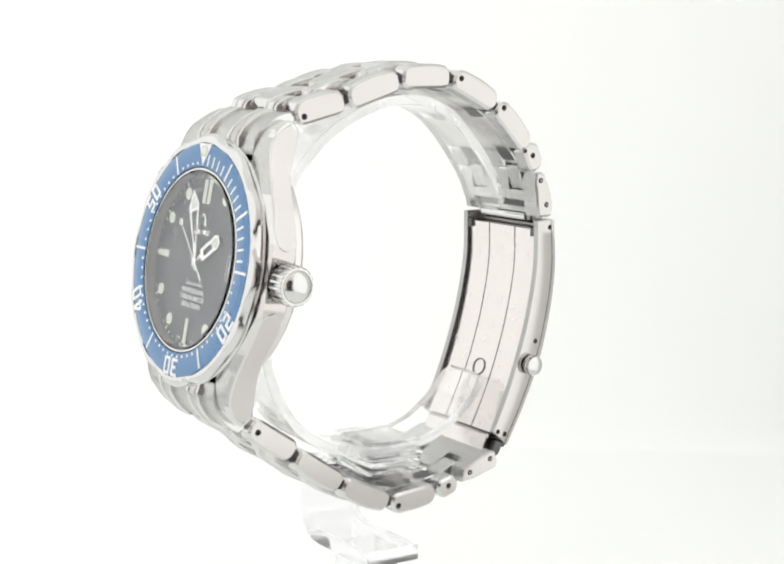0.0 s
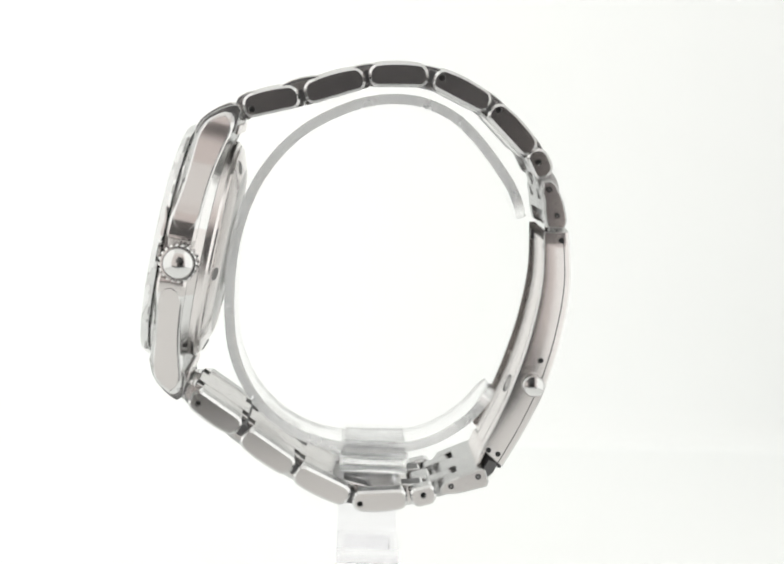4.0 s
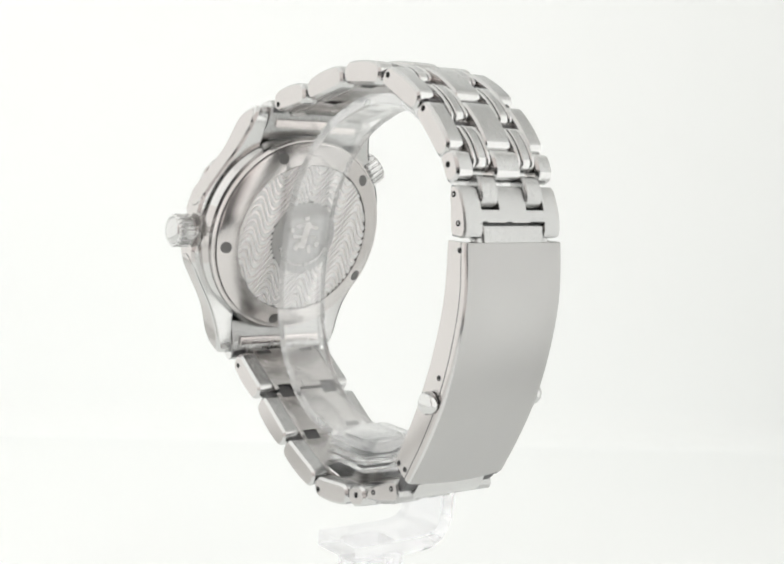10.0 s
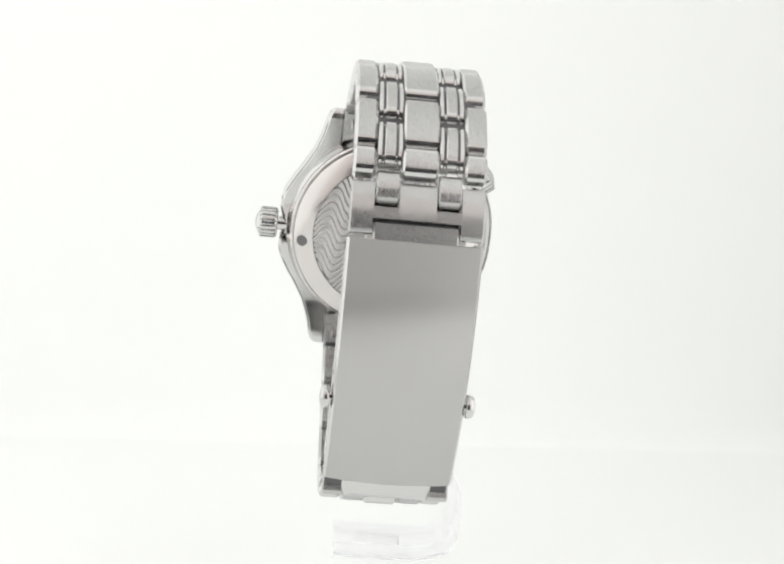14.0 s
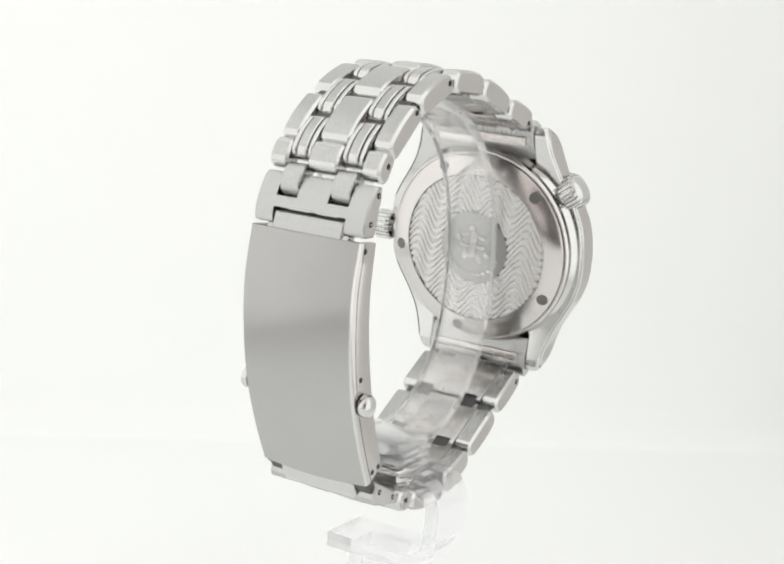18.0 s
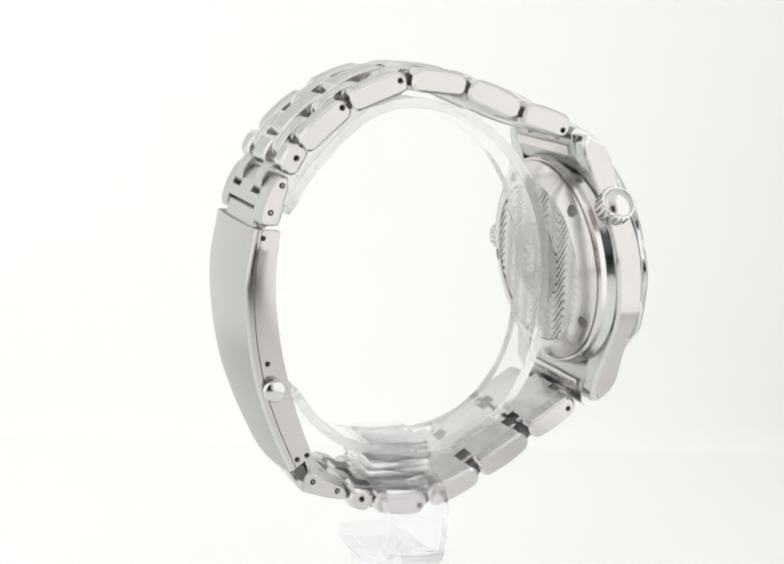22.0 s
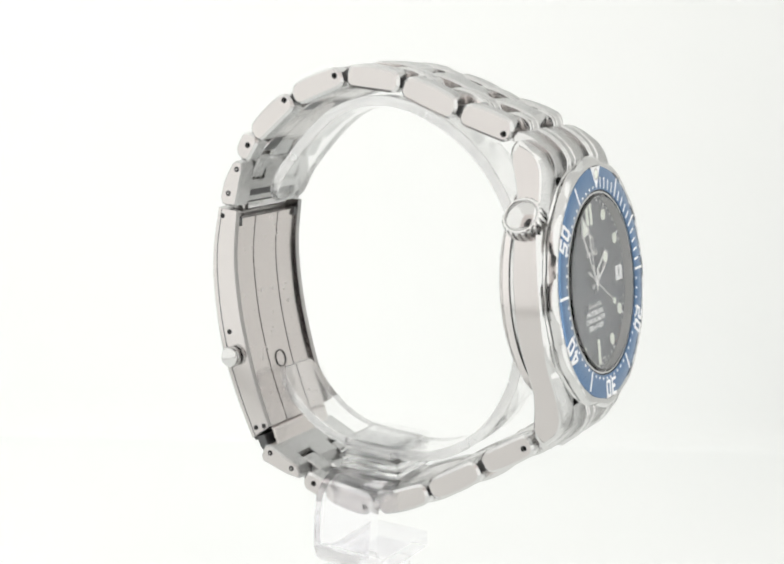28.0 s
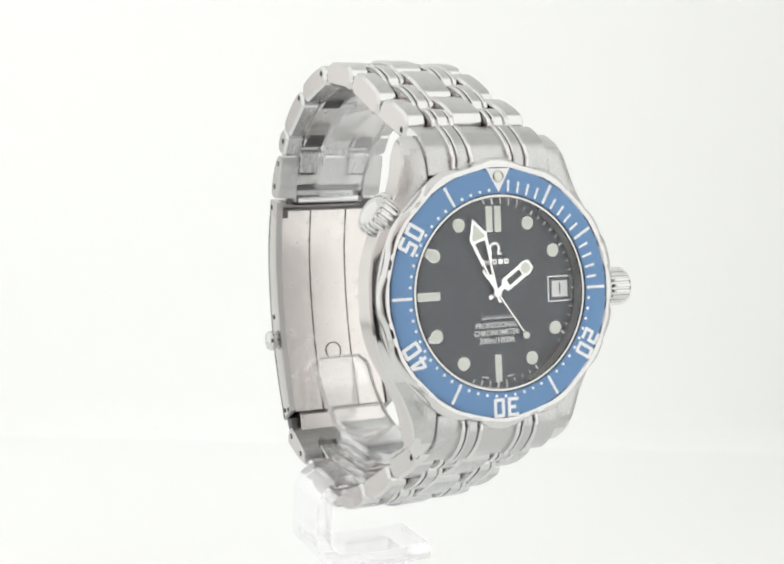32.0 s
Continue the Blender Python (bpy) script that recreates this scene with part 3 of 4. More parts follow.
    for k in range(161):
        q = k / 160
        big = max(0.0, 1 - q / 0.13)
        wave.append((-2.7 + 5.4 * q + 0.16 * math.cos(q * 75) + 0.25 * big * math.sin(q * 50), (0.2 + 0.42 * big) * math.sin(q * 75) + 0.05 + 0.2 * big + 0.25 * math.exp(-((q - 0.78) / 0.02) ** 2)))
    wave += [(x + 0.02, y - 0.14) for x, y in wave[::-1]]
    part("model_line", plate(wave[::-1], [], z, z + 0.03), white_print, dial, "flowing white line of script", Matrix.Translation((0, -3.6 * MM, 0)))
    for body, y, size, sx in (("PROFESSIONAL", -4.85, 1.12, 0.93), ("CHRONOMETER", -5.95, 1.12, 0.93), ("300m/1000ft", -7.1, 1.25, 0.95)):
        bm = letters(body, size, 0.03, 0.02)
        moved(bm, Matrix.Translation((0, 0, z + 0.02)) @ Matrix.Diagonal((sx, 1, 1, 1)))
        part("dial_text", bm, white_print, dial, "small white capitals", Matrix.Translation((0, y * MM, 0)))
    for a in (-12.0, -10.6, -9.2, -7.8, 7.8, 9.2, 10.6, 12.0):
        part("origin_print", plate(rounded(0.24, 0.22, 0.03, 1), [], z, z + 0.02), white_print, dial, m=Matrix.Rotation(radians(a), 4, "Z") @ Matrix.Translation((0, -12.6 * MM, 0)))
    return dial


dial = build_dial()

crystal = top("crystal", revolve([(0, 0.452), (7, 0.450), (13.2, 0.446), (13.5, 0.44), (13.9, 0.27), (13.95, -0.3), (13.7, -0.4), (13.4, -0.42), (7, -0.42), (0, -0.42)], 96), sapphire, "clear sapphire crystal", FRONT)
crystal.visible_shadow = False


# ---- hour, minute and second pointers ----
def hand_pose(deg):
    return BASE @ CASE @ Matrix.Rotation(-radians(deg), 4, "Z")


def build_pointers():
    z = DIAL_Z
    outer = [(0.28, -1.6), (0.36, 0.9), (0.74, 4.5), (0.98, 4.7), (1.55, 8.9), (0, 11.6), (-1.55, 8.9), (-0.98, 4.7), (-0.74, 4.5), (-0.36, 0.9), (-0.28, -1.6)]
    inner = [(0.2, 2.9), (0.52, 5.2), (0.88, 8.0), (-0.88, 8.0), (-0.52, 5.2), (-0.2, 2.9)]
    mh = part("minute_hand", plate(outer, [inner[::-1]], z + 0.42, z + 0.54, 0.0), silver, watch, "skeleton sword minute hand", hand_pose(341.0))
    part("lume_tip", plate([(1.0, 8.4), (1.08, 8.8), (0, 10.8), (-1.08, 8.8), (-1.0, 8.4)], [], z + 0.44, z + 0.57), lume, mh)
    outer = [(0.3, -1.5), (0.38, 1.5), (1.05, 1.7), (1.05, 5.6), (1.2, 6.2), (0.7, 7.3), (-0.7, 7.3), (-1.2, 6.2), (-1.05, 5.6), (-1.05, 1.7), (-0.38, 1.5), (-0.3, -1.5)]
    inner = [(0.48, 2.5), (0.48, 5.1), (-0.48, 5.1), (-0.48, 2.5)]
    hh = part("hour_hand", plate(outer, [inner[::-1]], z + 0.22, z + 0.34), silver, watch, "skeleton hour hand with lume tip", hand_pose(56.5))
    part("lume_tip", plate(circle(0.8, 18, 0, 6.15), [], z + 0.24, z + 0.38), lume, hh)
    bm = plate([(0.1, -3.6), (0.13, 0), (0.1, 7.4), (-0.1, 7.4), (-0.13, 0), (-0.1, -3.6)], [], z + 0.64, z + 0.71)
    sh = part("second_hand", bm, silver, watch, "thin silver second hand with lume disc", hand_pose(312.5))
    part("lume_disc", plate(circle(0.55, 18, 0, 8.1), [], z + 0.62, z + 0.75), lume, sh)
    part("counterweight", plate(rounded(0.42, 1.6, 0.15, 2, 0, -3.4), [], z + 0.62, z + 0.73), silver, sh)
    part("hub_cap", revolve([(0, z + 0.88), (0.5, z + 0.86), (0.72, z + 0.78), (0.75, z)], 20), silver, sh)
    return sh


second_hand = build_pointers()


# ---- crown and valve ----
def knurl(r, z, a):
    return r * (1 - 0.1 * (0.5 + 0.5 * math.tanh(4 * (math.sin(20 * a) - 0.25)))) if 3.0 < r and 0.45 < z < 3.65 else r


def build_crown(name, m, size, long, label):
    prof = [(1.5, -2.0), (1.5, 0.2), (2.7, 0.25), (3.05, 0.5), (3.22, 0.85), (3.22, 3.4), (3.1, 3.62), (2.9, 3.78), (2.62, 3.8), (2.52, 3.7), (2.44, 3.84), (2.2, 4.08), (1.7, 4.38), (1.2, 4.58), (0.6, 4.7), (0, 4.74)]
    bm = revolve([(r * size, z * long) for r, z in prof], 240, lambda r, z, a: knurl(r / size, z / long, a) * size)
    return top(name, bm, polished, label, m, 24)


build_crown("crown", CASE @ Matrix.Translation((20.85 * MM, -0.4 * MM, -5.0 * MM)) @ Matrix.Rotation(math.pi / 2, 4, "Y"), 0.94, 0.98, "fluted polished steel winding crown")
A10 = radians(145)
build_crown("helium_valve", CASE @ Matrix.Rotation(A10, 4, "Z") @ Matrix.Translation((18.9 * MM, 0, -5.0 * MM)) @ Matrix.Rotation(math.pi / 2, 4, "Y"), 1.0, 0.95, "fluted steel valve knob on the case")

# ---- bracelet ----
LOOP_MID = Vector((9.0, -4.0))


def along(p0, p1):
    """The pose of a link from p0 to p1 in the loop's plane, its z outwards."""
    a, b = Vector(p0), Vector(p1)
    y = (b - a).normalized()
    z = Vector((-y.y, y.x))
    if z.dot((a + b) / 2 - LOOP_MID) < 0:
        y, z = -y, -z
    c = (a + b) / 2
    return at((0, c.x, c.y), (1, 0, 0), (0, y.x, y.y), (0, z.x, z.y)), c, y, z


def link_loop(length, th, bulge=0.5, r=0.42):
    lo = rounded(length, th, th * r, 6)
    # subdivide the long outer edge so that it can bow
    out = []
    for k, (y, z) in enumerate(lo):
        out.append((y, z))
        y2, z2 = lo[(k + 1) % len(lo)]
        if abs(y2 - y) > 2:
            out += [(y + (y2 - y) * s / 6, z + (z2 - z) * s / 6) for s in range(1, 6)]
    return [(y, z + (bulge * (1 - (2 * y / length) ** 2) if z > 0 else 0)) for y, z in out]


def add_pin(owner, u, y, z, sgn, r=0.46):
    # pin face blackened to deepen the shade of its hole
    bm = revolve([(0, 0.0), (r * 0.5, 0.02), (r * 0.62, -0.12), (r, -0.14), (r, -0.6)], 14)
    m = Matrix.Translation((u * MM, y * MM, z * MM)) @ Matrix.Rotation(math.pi / 2 * sgn, 4, "Y")
    part("pin", bm, pin_dark, owner, "recessed pin end, darkened as hole shade", m)


ROWS_TOP = [((36.5, 24.9), (27.5, 27.4), 3.6), ((26.7, 27.6), (17.1, 31.0), 3.6), ((16.5, 31.3), (6.8, 31.8), 3.5), ((5.9, 31.8), (-3.4, 27.7), 3.4), ((-3.8, 27.4), (-11.0, 20.6), 3.3)]
ROWS_LOW = [((43.0, -23.0), (34.7, -28.3), 3.4), ((34.1, -29.2), (25.5, -34.7), 3.4), ((25.1, -35.1), (15.8, -39.2), 3.4), ((15.2, -39.7), (5.9, -38.8), 3.3)]
SMALL = [((-11.0, 20.9), (-13.4, 16.5), 3.0), ((5.5, -38.7), (1.2, -37.4), 3.0)]
HOLES = [(35.07, 24.77), (4.6, 31.67), (-4.93, 27.04), (-12.0, 18.97), (3.3, -38.0), (13.9, -40.05), (41.75, -24.2)]


def build_row(p0, p1, th):
    m, c, y, z = along(p0, p1)
    length = (Vector(p1) - Vector(p0)).length
    loop = link_loop(length, th)
    mine = []
    for h in HOLES:
        d = Vector(h) - c
        if abs(d.dot(y)) < length / 2 and abs(d.dot(z)) < th:
            mine.append((d.dot(y), max(-th / 2 + 0.8, min(th / 2 - 0.8, d.dot(z)))))
    for s in (-1, 1):
        hs = [(a, b, "a" if s < 0 else "b") for a, b in mine]
        x0, x1 = (-10.25, -6.8) if s < 0 else (6.8, 10.25)
        ob = top("outer_link", prism(loop, x0, x1, 0.42, holes=hs, hole_r=0.52), (brushed, polished, brushed_side), "brushed outer bracelet link", m, 26)
        for a, b in mine:
            add_pin(ob, s * 9.75, a, b, s)
    if length > 6:
        full = rounded(length * 1.05, 0.8, 0.2, 2, 0, -th / 2 + 0.5)
        bm = prism(rounded(length * 0.82, 0.8, 0.2, 2, 0, -th / 2 + 0.5), -6.3, 6.3, 0.0)
        for x0, x1 in ((-6.95, -6.1), (-3.2, 3.2), (6.1, 6.95)):
            prism([(y, z - 0.03) for y, z in full], x0, x1, 0.05, bm)
        top("link_base", bm, satin, "smooth inner face of the bracelet row", m)
        # filler core, its dark colour in place of shade in the joints
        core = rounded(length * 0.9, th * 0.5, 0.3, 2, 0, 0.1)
        top("link_core", prism(core, -6.72, 6.72, 0.0), dark_gap, "dark core put in as the shade deep in the joints", m)
    top("centre_link", prism(link_loop(length + 0.15, th * 0.96, 0.55), -2.75, 2.75, 0.35), (brushed, polished, inner_steel), "brushed centre bracelet link", m @ Matrix.Translation((0, 0, 0.42 * MM)), 26)


def build_bridge(pa, pb, length, th, plain=False, lift=0.0):
    """The pair of narrow links that bridge two rows."""
    m, c, y, z = along(pa, pb)
    lo = [(yy, max(zz, -th * 0.43 + 0.05)) for yy, zz in link_loop(length, th * 0.86, 0.8)]
    for s in (-1, 1):
        x0, x1 = s * 4.75 - 1.9, s * 4.75 + 1.9
        m2 = m @ Matrix.Translation((0, 0, lift * MM))
        if plain:
            top("bridge_link", prism(lo, x0 + 0.15, x1 - 0.15, 0.2), brushed, "plain narrow bridge link", m2, 26)
        else:
            base = [(yy * 0.98, zz - (0.34 if zz > 0 else 0)) for yy, zz in lo]
            # groove floors between the ribs carry their shade as colour
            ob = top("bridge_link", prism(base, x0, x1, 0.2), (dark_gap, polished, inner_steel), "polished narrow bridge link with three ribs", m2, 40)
            for a, b, h, mats, label in ((x0 + 0.02, x0 + 0.74, 0.1, polished, "polished side rib"), (x0 + 1.02, x1 - 1.02, 0.18, (brushed, polished, polished), "brushed raised middle rib"), (x1 - 0.74, x1 - 0.02, 0.1, polished, "polished side rib")):
                up = [(yy, zz + h if zz > 0 else zz + 0.25) for yy, zz in lo]
                part("rib", prism(up, a, b, 0.16), mats, ob, label, angle=30)


def mid2(a, b, t=0.5):
    return (a[0] + (b[0] - a[0]) * t, a[1] + (b[1] - a[1]) * t)


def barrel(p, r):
    # barrel darkened so the slit between rows reads as shaded
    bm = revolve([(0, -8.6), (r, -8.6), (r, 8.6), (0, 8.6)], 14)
    top("hinge_barrel", bm, dark_gap, "hinge barrel coloured as the shade between links", at((0, p[0], p[1]), (0, 1, 0), (0, 0, 1), (1, 0, 0)))


def build_bracelet():
    for rows in (ROWS_TOP, ROWS_LOW):
        for r in rows:
            build_row(*r)
        for r, q in zip(rows, rows[1:]):
            build_bridge(mid2(r[0], r[1], 0.55), mid2(q[0], q[1], 0.45), 9.0, 3.4, lift=0.4)
            barrel(mid2(r[1], q[0]), 1.05)
        a, b = rows[0][0], rows[0][1]
        n = Vector((a[0] - b[0], a[1] - b[1])).normalized() * 1.2
        build_bridge((a[0] + n.x, a[1] + n.y), mid2(a, b, 0.42), 5.6, 3.2, lift=0.15)
    for r in SMALL:
        build_row(*r)
    build_bridge(mid2(*ROWS_TOP[-1][:2], 0.55), mid2(*SMALL[0][:2], 0.55), 8.2, 3.3, lift=0.2)
    build_bridge(mid2(*ROWS_LOW[-1][:2], 0.55), mid2(*SMALL[1][:2], 0.55), 8.2, 3.3, lift=0.2)
    build_bridge((-12.9, 17.4), (-15.1, 12.6), 5.4, 3.0, True, 0.05)
    build_bridge((2.4, -37.9), (-2.0, -36.0), 5.2, 3.0, True, 0.05)


build_bracelet()


def end_plate(name, outer, keep_mid, keep_web, label, pins):
    """The forked link beside the clasp. outer: its section in (v, w), counter-clockwise; the middle and the webs use a share of it."""
    owner = top(name, prism([p for p in outer if keep_mid(p)], -2.85, 2.85, 0.0), brushed, label)
    for s in (-1, 1):
        x0, x1 = sorted((s * 6.7, s * 10.3))
        part("cheek", prism(outer, x0, x1, (0.3, 0.0) if s < 0 else (0.0, 0.3)), (brushed, brushed, brushed_side), owner, "brushed cheek of the forked link")
        x0, x1 = sorted((s * 2.85, s * 6.7))
        part("web", prism([p for p in outer if keep_web(p)], x0, x1, 0.0), brushed, owner, "brushed web between the fingers")
        # blackened pin discs, coloured as shaded holes
        for v, w in pins:
            part("pin", revolve([(0, 0.05), (0.25, 0.06), (0.3, 0.03), (0.48, 0.04), (0.5, -0.4)], 14), pin_dark, owner, "pin end, darkened as hole shade",
                 Matrix.Translation((s * 10.3 * MM, v * MM, w * MM)) @ Matrix.Rotation(math.pi / 2 * s, 4, "Y"))
            part("pin_core", revolve([(0, 0.1), (0.15, 0.1), (0.2, 0.0)], 10), satin, owner, m=Matrix.Translation((s * 10.3 * MM, v * MM, w * MM)) @ Matrix.Rotation(math.pi / 2 * s, 4, "Y"))
    v, w = pins[0] if pins[0][1] > 0 else pins[1]
    part("hinge_pin", revolve([(0, -6.7), (0.62, -6.7), (0.62, 6.7), (0, 6.7)], 16), polished, owner, "bright hinge pin seen in the notches", Matrix.Translation((0, v * MM, w * MM)) @ Matrix.Rotation(math.pi / 2, 4, "Y"))
    return owner


def build_clasp_ends():
    outer = [(-13.1, 15.9), (-14.4, 16.1), (-15.2, 15.5), (-16.1, 13.9), (-16.7, 12.6), (-17.2, 10.9), (-17.45, 9.6), (-17.2, 8.5), (-16.4, 8.2), (-14.3, 8.3), (-13.9, 9.5), (-13.6, 10.9), (-13.4, 12.6), (-13.0, 14.0)]
    end_plate("clasp_link", outer, lambda p: p[1] > 10.5, lambda p: 10.5 < p[1] < 12.8, "brushed forked link above the clasp", [(-14.1, 14.66), (-15.72, 10.38)])
    outer = [(0.3, -37.8), (0.6, -36.9), (-0.1, -35.6), (-2.4, -34.5), (-5.9, -32.9), (-6.9, -33.1), (-7.6, -35.2), (-7.3, -36.0), (-3.5, -37.2), (-2.4, -37.5)]
    end_plate("clasp_link", outer, lambda p: True, lambda p: p[0] < -2.0, "brushed forked link below the clasp", [(-5.7, -34.3), (-1.25, -36.2)])


build_clasp_ends()

OUT = [(-17.95, 7.7), (-18.95, -0.6), (-18.25, -9.2), (-16.3, -17.8), (-13.2, -25.6), (-9.75, -32.4)]
INN = [(-13.9, 7.5), (-14.2, -1.0), (-12.9, -10.0), (-10.9, -17.5), (-8.9, -23.3), (-6.2, -29.6)]


def build_clasp():
    n = 26
    po, pi = smooth_path(OUT, n), smooth_path(INN, n)

    def lerp(k, f):
        return po[k][0] + (pi[k][0] - po[k][0]) * f, po[k][1] + (pi[k][1] - po[k][1]) * f

    W = 10.4
    crown_line = [(u, -0.15 * (1 - (u / (W - 0.45)) ** 2)) for u in (-7.5, -5.0, -2.5, 0.0, 2.5, 5.0, 7.5)]
    sec = [(-W, 1.0), (-W, 0.16), (-W + 0.16, 0.07), (-W + 0.45, 0.0), *crown_line, (W - 0.45, 0.0), (W - 0.16, 0.07), (W, 0.16), (W, 1.0), (W - 1.1, 1.0), (W - 1.1, 0.34), (-W + 1.1, 0.34), (-W + 1.1, 1.0)]
    bm = solid([[(u, *lerp(k, f)) for u, f in sec] for k in range(n)])
    bm.normal_update()
    for f in bm.faces:
        f.material_index = 1 if abs(f.normal.x) > 0.9 else 2 if abs(f.normal.x) > 0.25 else 0
    clasp = top("clasp", bm, (brushed_clasp, brushed_side, polished), "brushed steel folding clasp cover with polished edges", None, 22)
    for s in (-1, 1):
        # strip a hair proud of the side, its dark colour painting a seam's shade
        seam = [(s * (W - 0.1), 0.27), (s * (W - 0.1), 0.235), (s * (W + 0.012), 0.235), (s * (W + 0.012), 0.27)]
        part("cover_seam", solid([[(u, *lerp(k, f)) for u, f in seam] for k in range(n)]), groove_shade, clasp, "dark strip as the seam's shade below the cover's edge")
    # folded blade inside: three strips parted by grooves
    for x0, x1, f0, f1 in ((-9.15, -3.7, 0.5, 0.87), (-3.4, 3.4, 0.5, 0.87), (3.7, 9.15, 0.5, 0.87)):
        sec = [(x0, f1), (x0, f0), (x1, f0), (x1, f1)]
        part("blade_strip", solid([[(u, *lerp(k, f)) for u, f in sec] for k in range(1, n)]), inner_steel, clasp, "satin strip of the folded blade")
    part("blade_bed", solid([[(u, *lerp(k, f)) for u, f in ((-8.8, 0.8), (-8.8, 0.45), (8.8, 0.45), (8.8, 0.8))] for k in range(2, n - 1)]), satin, clasp, "dull bed of the blade's grooves")
    # dark blocks mark the corner cut-outs; the colour is their shade
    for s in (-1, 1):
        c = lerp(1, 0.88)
        part("blade_corner", prism(rounded(0.5, 1.6, 0.1, 2, c[0] + 0.15, c[1] - 0.4), *sorted((s * 8.2, s * 9.25)), 0.05), dark_gap, clasp, "dark block as a shaded cut-out at the blade's corner")
    c = lerp(17, 0.9)
    d = Vector(lerp(15, 0.9)) - Vector(lerp(19, 0.9))
    d.normalize()
    bm = revolve([(1.4, 0.0), (1.4, 0.1), (1.58, 0.1), (1.58, 0.0)], 28, closed=True)
    part("blade_stamp", bm, groove_shade, clasp, "fine stamped circle", at((0, c[0], c[1]), (1, 0, 0), (0, d.x, d.y), (0, -d.y, d.x)))
    # pin discs along the cover, their black in place of hole shade
    for v, w in ((-16.75, 6.38), (-14.8, -13.9), (-8.75, -30.2), (-7.1, -29.6)):
        for s in (-1, 1):
            part("pin", revolve([(0, 0.03), (0.25, 0.04), (0.3, 0.02), (0.46, 0.03), (0.48, -0.4)], 14), pin_dark, clasp, "pin end, darkened as hole shade",
                 Matrix.Translation((s * W * MM, v * MM, w * MM)) @ Matrix.Rotation(math.pi / 2 * s, 4, "Y"))
    for s in (-1, 1):
        bm = revolve([(1.1, -0.8), (1.1, 0.25), (1.75, 0.3), (1.85, 0.5), (1.85, 1.2), (1.6, 1.6), (0.9, 1.85), (0, 1.92)], 36)
        part("release_button", bm, polished, clasp, "domed polished release button", Matrix.Translation((s * W * MM, -13.75 * MM, -18.05 * MM)) @ Matrix.Rotation(math.pi / 2 * s, 4, "Y"))
    # tongues at both ends
    lo = [(-15.2, 10.1), (-16.75, 10.42), (-17.12, 10.15), (-17.5, 8.6), (-17.8, 6.9), (-16.2, 6.7), (-15.0, 7.4)]
    part("hinge_tongue", prism(lo, -6.6, 6.6, 0.35), brushed, clasp, "brushed hinge tongue")
    lo = [(-15.4, 8.3), (-17.2, 8.3), (-17.6, 7.2), (-16.2, 6.9)]
    part("hinge_shoulder", prism(lo, -7.7, 7.7, 0.2), brushed, clasp, "brushed shoulder of the hinge")
    # solid bar, darkened to pass for the slot's shade
    part("latch_bar", prism([(-14.6, 10.6), (-15.7, 10.6), (-15.7, 9.6), (-14.6, 9.6)], -6.6, 6.6, 0.1), dark_gap, clasp, "dark bar as the shade of the hinge slot")
    lo = [(-9.2, -32.9), (-8.4, -32.2), (-7.2, -33.6), (-6.4, -35.2), (-6.6, -36.2), (-7.3, -36.0), (-8.3, -34.9), (-8.95, -33.8)]
    part("hinge_lip", prism(lo[::-1], -7.2, 7.2, 0.45), polished, clasp, "polished lip below the cover")
    lo = [(-6.9, -30.3), (-6.2, -30.6), (-5.4, -33.2), (-5.7, -33.5), (-6.3, -32.2)]
    part("blade_end", prism(lo[::-1], -8.3, 8.3, 0.1), inner_steel, clasp, "satin end of the folded blade")
    # dark strip fills this joint in place of its shade
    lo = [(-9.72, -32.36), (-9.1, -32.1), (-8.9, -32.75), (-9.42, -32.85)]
    part("cover_joint", prism(lo[::-1], -9.5, 9.5, 0.05), dark_gap, clasp, "dark strip as shade in the joint of cover and lip")
    # dark filler block in place of the lower hinge gap's shade
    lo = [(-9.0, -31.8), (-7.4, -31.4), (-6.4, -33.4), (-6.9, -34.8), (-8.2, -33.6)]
    part("hinge_shade", prism(lo[::-1], -9.8, 9.8, 0.1), dark_gap, clasp, "dark filler as the shade of the lower hinge gap")
    for s in (-1, 1):
        part("latch_tab", prism([(-15.2, 10.95), (-16.15, 10.95), (-16.15, 10.6), (-15.2, 10.6)], *sorted((s * 0.5, s * 4.6)), 0.08), satin, clasp, "bright tab in the hinge slot")
    # cross piece where the blade meets the hinge
    part("blade_hinge", revolve([(0, -6.0), (0.8, -6.0), (0.8, 6.0), (0, 6.0)], 14), polished, clasp, "", Matrix.Translation((0, -15.2 * MM, 7.9 * MM)) @ Matrix.Rotation(math.pi / 2, 4, "Y"))


build_clasp()


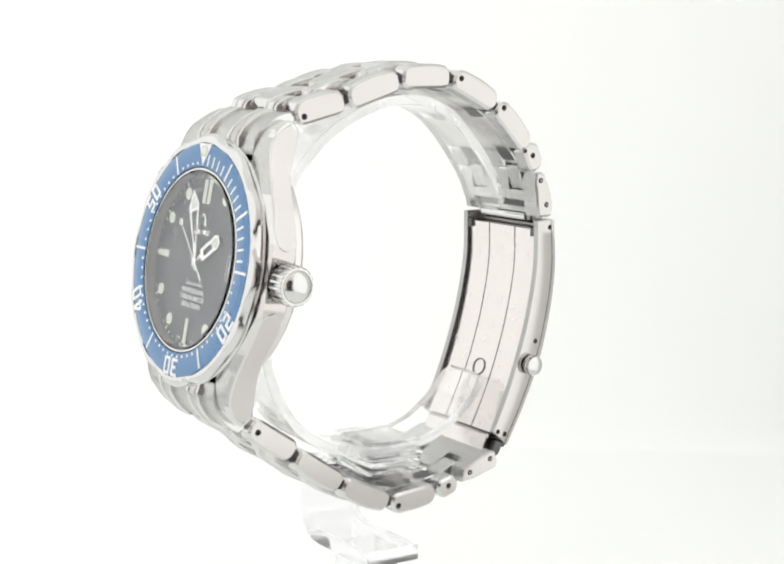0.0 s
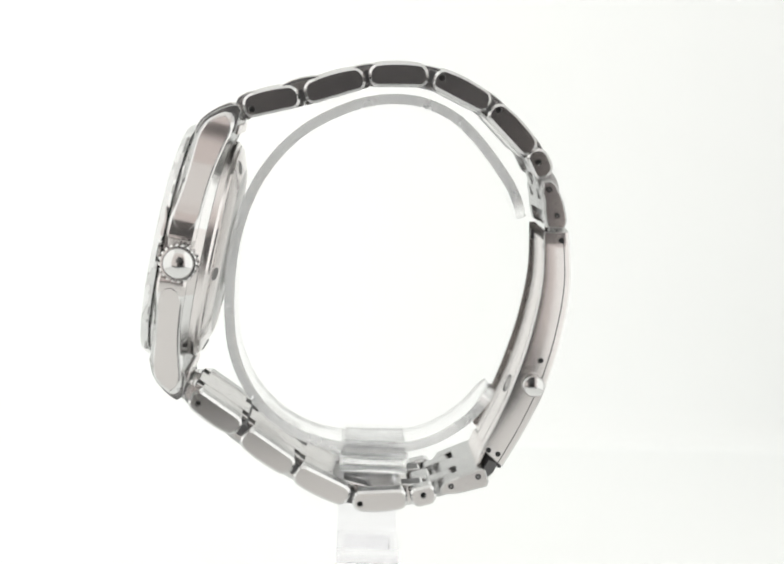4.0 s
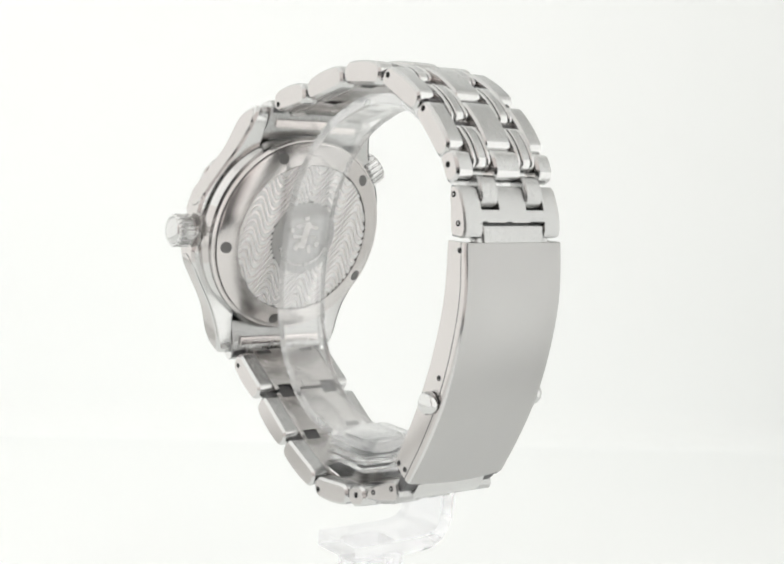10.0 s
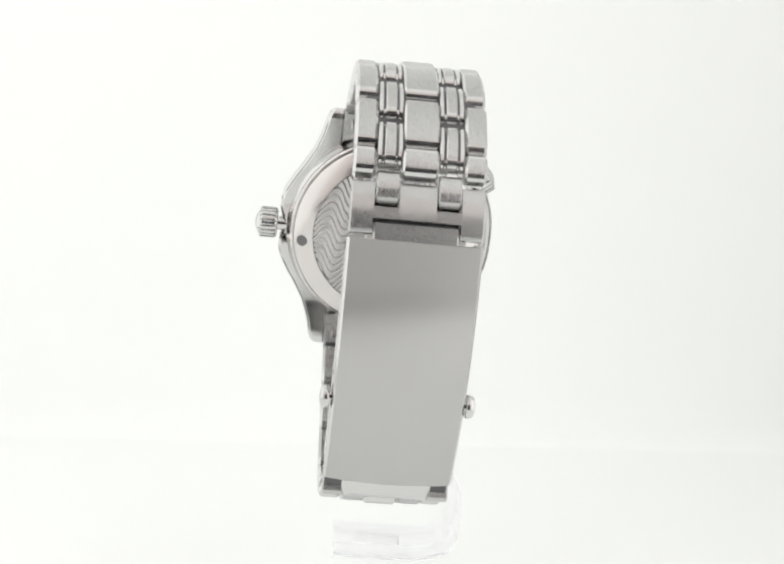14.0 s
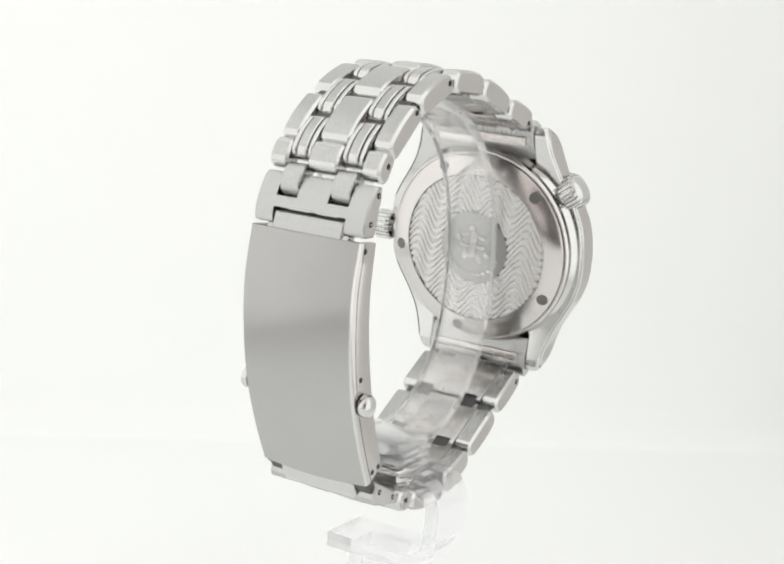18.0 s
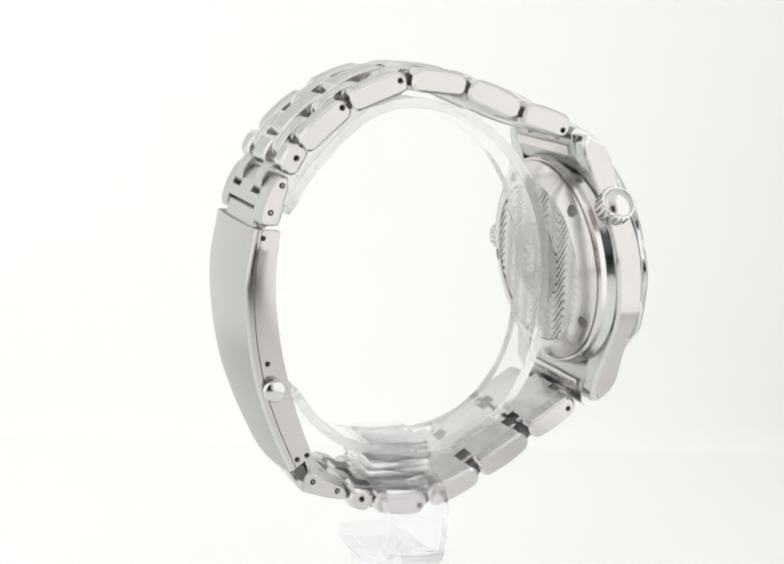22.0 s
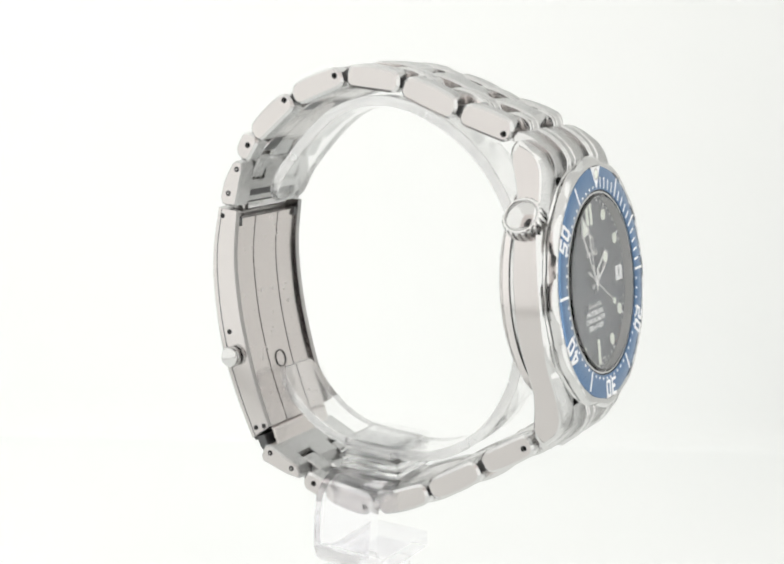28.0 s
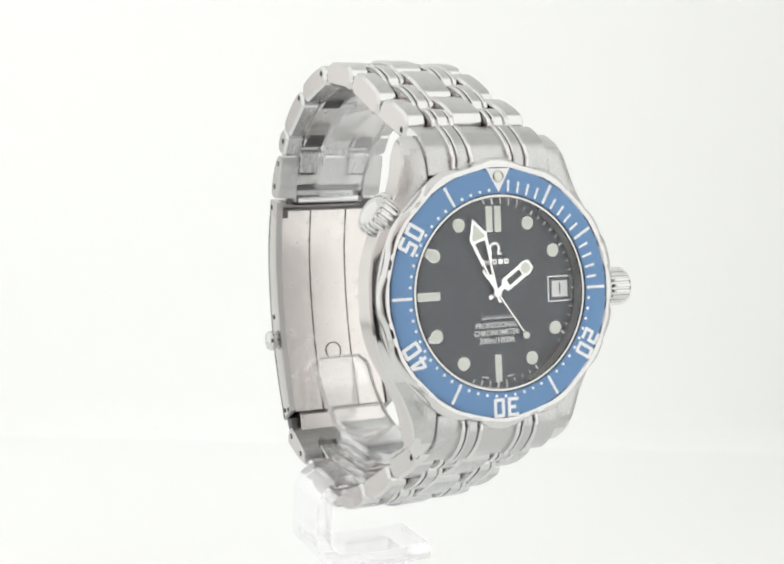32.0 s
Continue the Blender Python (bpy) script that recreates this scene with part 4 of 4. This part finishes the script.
def build_end_links():
    for s in (1, -1):
        lo = [(17.5, -2.3), (20.0, -2.5), (21.4, -3.1), (22.6, -4.1), (23.7, -5.4), (24.6, -6.9), (24.9, -8.0), (24.2, -8.8), (21.0, -8.6), (17.5, -7.0)]
        lo = [(y * s, z) for y, z in lo]
        lo = lo[::-1] if s > 0 else lo
        ob = top("end_link", prism(lo, -10.26, 10.26, 0.1), (brushed, brushed, polished), "brushed end link between the lugs", CASE, 30)
        cy_, cz_ = 21.0 * s, -5.6
        big = [(y, z) if z < -7.5 or abs(y) < 17.6 else (y + 0.08 * (y - cy_), z + 0.08 * (z - cz_) + 0.22) for y, z in lo]
        big = [(y * 0.99, z + 0.5) if z < -8.1 else (y, z) for y, z in big]
        for c in (-4.75, 4.75):
            # ridge floor between the ribs darkened like a shaded groove
            sub = part("ridge", prism(big, c - 1.88, c + 1.88, 0.2), (dark_gap, polished, polished), ob, "polished ridge of the end link", angle=40)
            up = [(y + (0.035 * (y - cy_) if z > -7.5 else 0), z + (0.3 if z > -7.5 else 0)) for y, z in big]
            for a, b, mats in ((c - 1.86, c - 1.16, polished), (c - 0.88, c + 0.88, (brushed, polished, polished)), (c + 1.16, c + 1.86, polished)):
                part("rib", prism(up, a, b, 0.16), mats, sub, "raised rib of the end link", angle=30)
            part("spring_bar_foot", prism([(y, z) for y, z in rounded(3.0, 1.3, 0.3, 2, 24.0 * s, -9.0)], c - 1.3, c + 1.3, 0.15), satin, ob)
        # dark bars stand in for slots and the shade inside them
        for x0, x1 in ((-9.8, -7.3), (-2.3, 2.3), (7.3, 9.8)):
            part("underside_slot", prism(rounded(0.9, 0.5, 0.15, 2, 23.3 * s, -8.62), x0, x1, 0.05), dark_gap, ob, "dark bar as a shaded slot under the end link")
        part("underside_step", prism(rounded(1.6, 0.5, 0.15, 2, 20.9 * s, -8.75), -8.8, 8.8, 0.1), inner_steel, ob, "satin step under the end link")


build_end_links()


# ---- the acrylic stand ----
def build_stand():
    path = [(-11.6, 9.6), (-8.9, 15.3), (-2.5, 23.0), (3.0, 27.0), (10.0, 28.7), (18.5, 27.3), (27.8, 22.0), (34.4, 13.8), (37.9, 3.6), (38.6, -8.0), (37.0, -17.8), (32.2, -25.8), (25.0, -30.8), (16.5, -32.6), (8.5, -32.4), (1.5, -30.4), (-4.4, -26.2), (-8.3, -21.2)]
    n = 90
    p = smooth_path(path, n)
    layers = []
    for k in range(n):
        a, b = Vector(p[max(k - 1, 0)]), Vector(p[min(k + 1, n - 1)])
        d = (b - a).normalized()
        nn = Vector((d.y, -d.x))
        if nn.dot(Vector(p[k]) - Vector((12, 0))) < 0:
            nn = -nn
        end = min(k, n - 1 - k)
        hw = 4.7 + table(k, [n - 22, n - 8], [0.0, 0.45])
        hw -= 2.2 * (1 - math.sqrt(max(0.0, 1 - max(0.0, (2.4 - end) / 2.6) ** 2)))
        sec = [(-hw, -0.15), (-hw + 0.15, 0.0), (hw - 0.15, 0.0), (hw, -0.15), (hw, -1.55), (hw - 0.15, -1.7), (-hw + 0.15, -1.7), (-hw, -1.55)]
        layers.append([(u, p[k][0] + nn.x * f, p[k][1] + nn.y * f) for u, f in sec])
    clip = part("clip_ring", solid(layers), acrylic, stand, "clear springy open ring", BASE, 30)
    for sgn in (-1, 1):
        strips = [[(sgn * (abs(lay[0][0]) + f), *q) for f, q in ((0.02, lay[1][1:]), (0.10, lay[1][1:]), (0.10, lay[5][1:]), (0.02, lay[5][1:]))] for lay in layers[1:-1]]
        part("cut_edge", solid(strips), frosted, clip, "whitish cut edge of the ring")
    for k, far in ((0, 1), (n - 1, n - 2)):
        a, b = layers[k], layers[far]
        d = (Vector(a[1]) - Vector(b[1])).normalized() * 0.12
        out = [tuple(Vector(q) + d) for q in a]
        part("cut_end", solid([a, out]), frosted, clip, "whitish cut end of the ring")
    # clamp block under the ring, with stepped layers
    for v0, v1, w0, w1, hw in ((6.6, 17.0, -31.6, -30.1, 6.0), (6.1, 17.6, -33.0, -31.9, 6.4), (6.5, 17.2, -34.3, -33.3, 6.2), (6.1, 17.6, -35.6, -34.6, 6.4)):
        part("clamp_plate", prism(rounded(v1 - v0, w1 - w0, 0.35, 3, (v0 + v1) / 2, (w0 + w1) / 2), -hw, hw, 0.2), cloudy, stand, "clear plate of the stepped clamp", BASE)
    bow = [(12.6 + 5.0 * math.cos(a), -36.3 + 2.2 * math.sin(a)) for a in [math.pi + math.pi * k / 14 for k in range(15)]]
    part("clamp_foot", prism(bow, -6.0, 6.0, 0.2), cloudy, stand, "clear rounded clamp foot", BASE)
    # bent bracket: shelf, upright and base plate in one strip
    strip = smooth_path([(6.2, -36.6), (9.0, -36.4), (11.6, -37.0), (13.2, -38.6), (13.6, -41.0), (13.6, -45.0), (13.2, -47.6), (11.4, -49.5), (8.5, -50.2), (2.0, -50.3), (-6.7, -50.3)], 60)
    layers = []
    for k in range(len(strip)):
        a, b = Vector(strip[max(k - 1, 0)]), Vector(strip[min(k + 1, len(strip) - 1)])
        d = (b - a).normalized()
        nn = Vector((-d.y, d.x)) * 1.35
        c = Vector(strip[k])
        layers.append([((c + nn).x, 6.6, (c + nn).y), ((c + nn).x, 17.4, (c + nn).y), ((c - nn).x, 17.4, (c - nn).y), ((c - nn).x, 6.6, (c - nn).y)])
    part("bracket", solid(layers), pale, stand, "clear bent bracket", BASE, 30)
    bm = plate(rounded(8.6, 8.6, 1.0, 4, 1.2, 12.0), [], -78.6, -51.75, 0.3)
    part("post", bm, pale, stand, "clear square post on the turntable", BASE @ pose(0, 0, 0))


build_stand()
for ob in [stand, *stand.children_recursive]:
    ob.visible_shadow = False  # clear acrylic lets the light through


# ---- turntable and second hand ----
OMEGA = -8.745
EXTRA = ((0.0, -0.39), (1.0, -0.13), (2.0, -0.18), (2.5, -0.2), (3.0, 0.6), (3.5, 0.8), (5.5, -0.3), (6.0, 0.09), (7.0, 0.07), (8.0, -0.2), (9.0, -0.25), (10.0, -0.15), (11.0, 0.0), (12.0, -0.1), (13.0, -0.05), (14.0, 0.05), (14.5, 0.2),
         (16.5, 0.15), (17.0, 0.14), (18.0, -0.1), (19.0, -0.3), (20.0, 0.1), (21.0, 0.0), (22.0, 0.0), (23.0, -0.25), (24.0, 0.2), (25.0, 0.4), (25.5, -0.1), (27.5, -0.15), (28.0, -0.06), (29.0, -0.1), (30.0, -0.15), (31.0, -0.12), (32.0, -0.07))


def motions():
    rows = [(t, pose(0, 0, 0, 0, 0, OMEGA * t + e)) for t, e in EXTRA]
    walk(watch, rows)
    walk(stand, rows)
    walk(second_hand, [(t, hand_pose(312.5 + 6.0 * t)) for t in (0.0, 8.0, 16.0, 24.0, 32.0)])


motions()
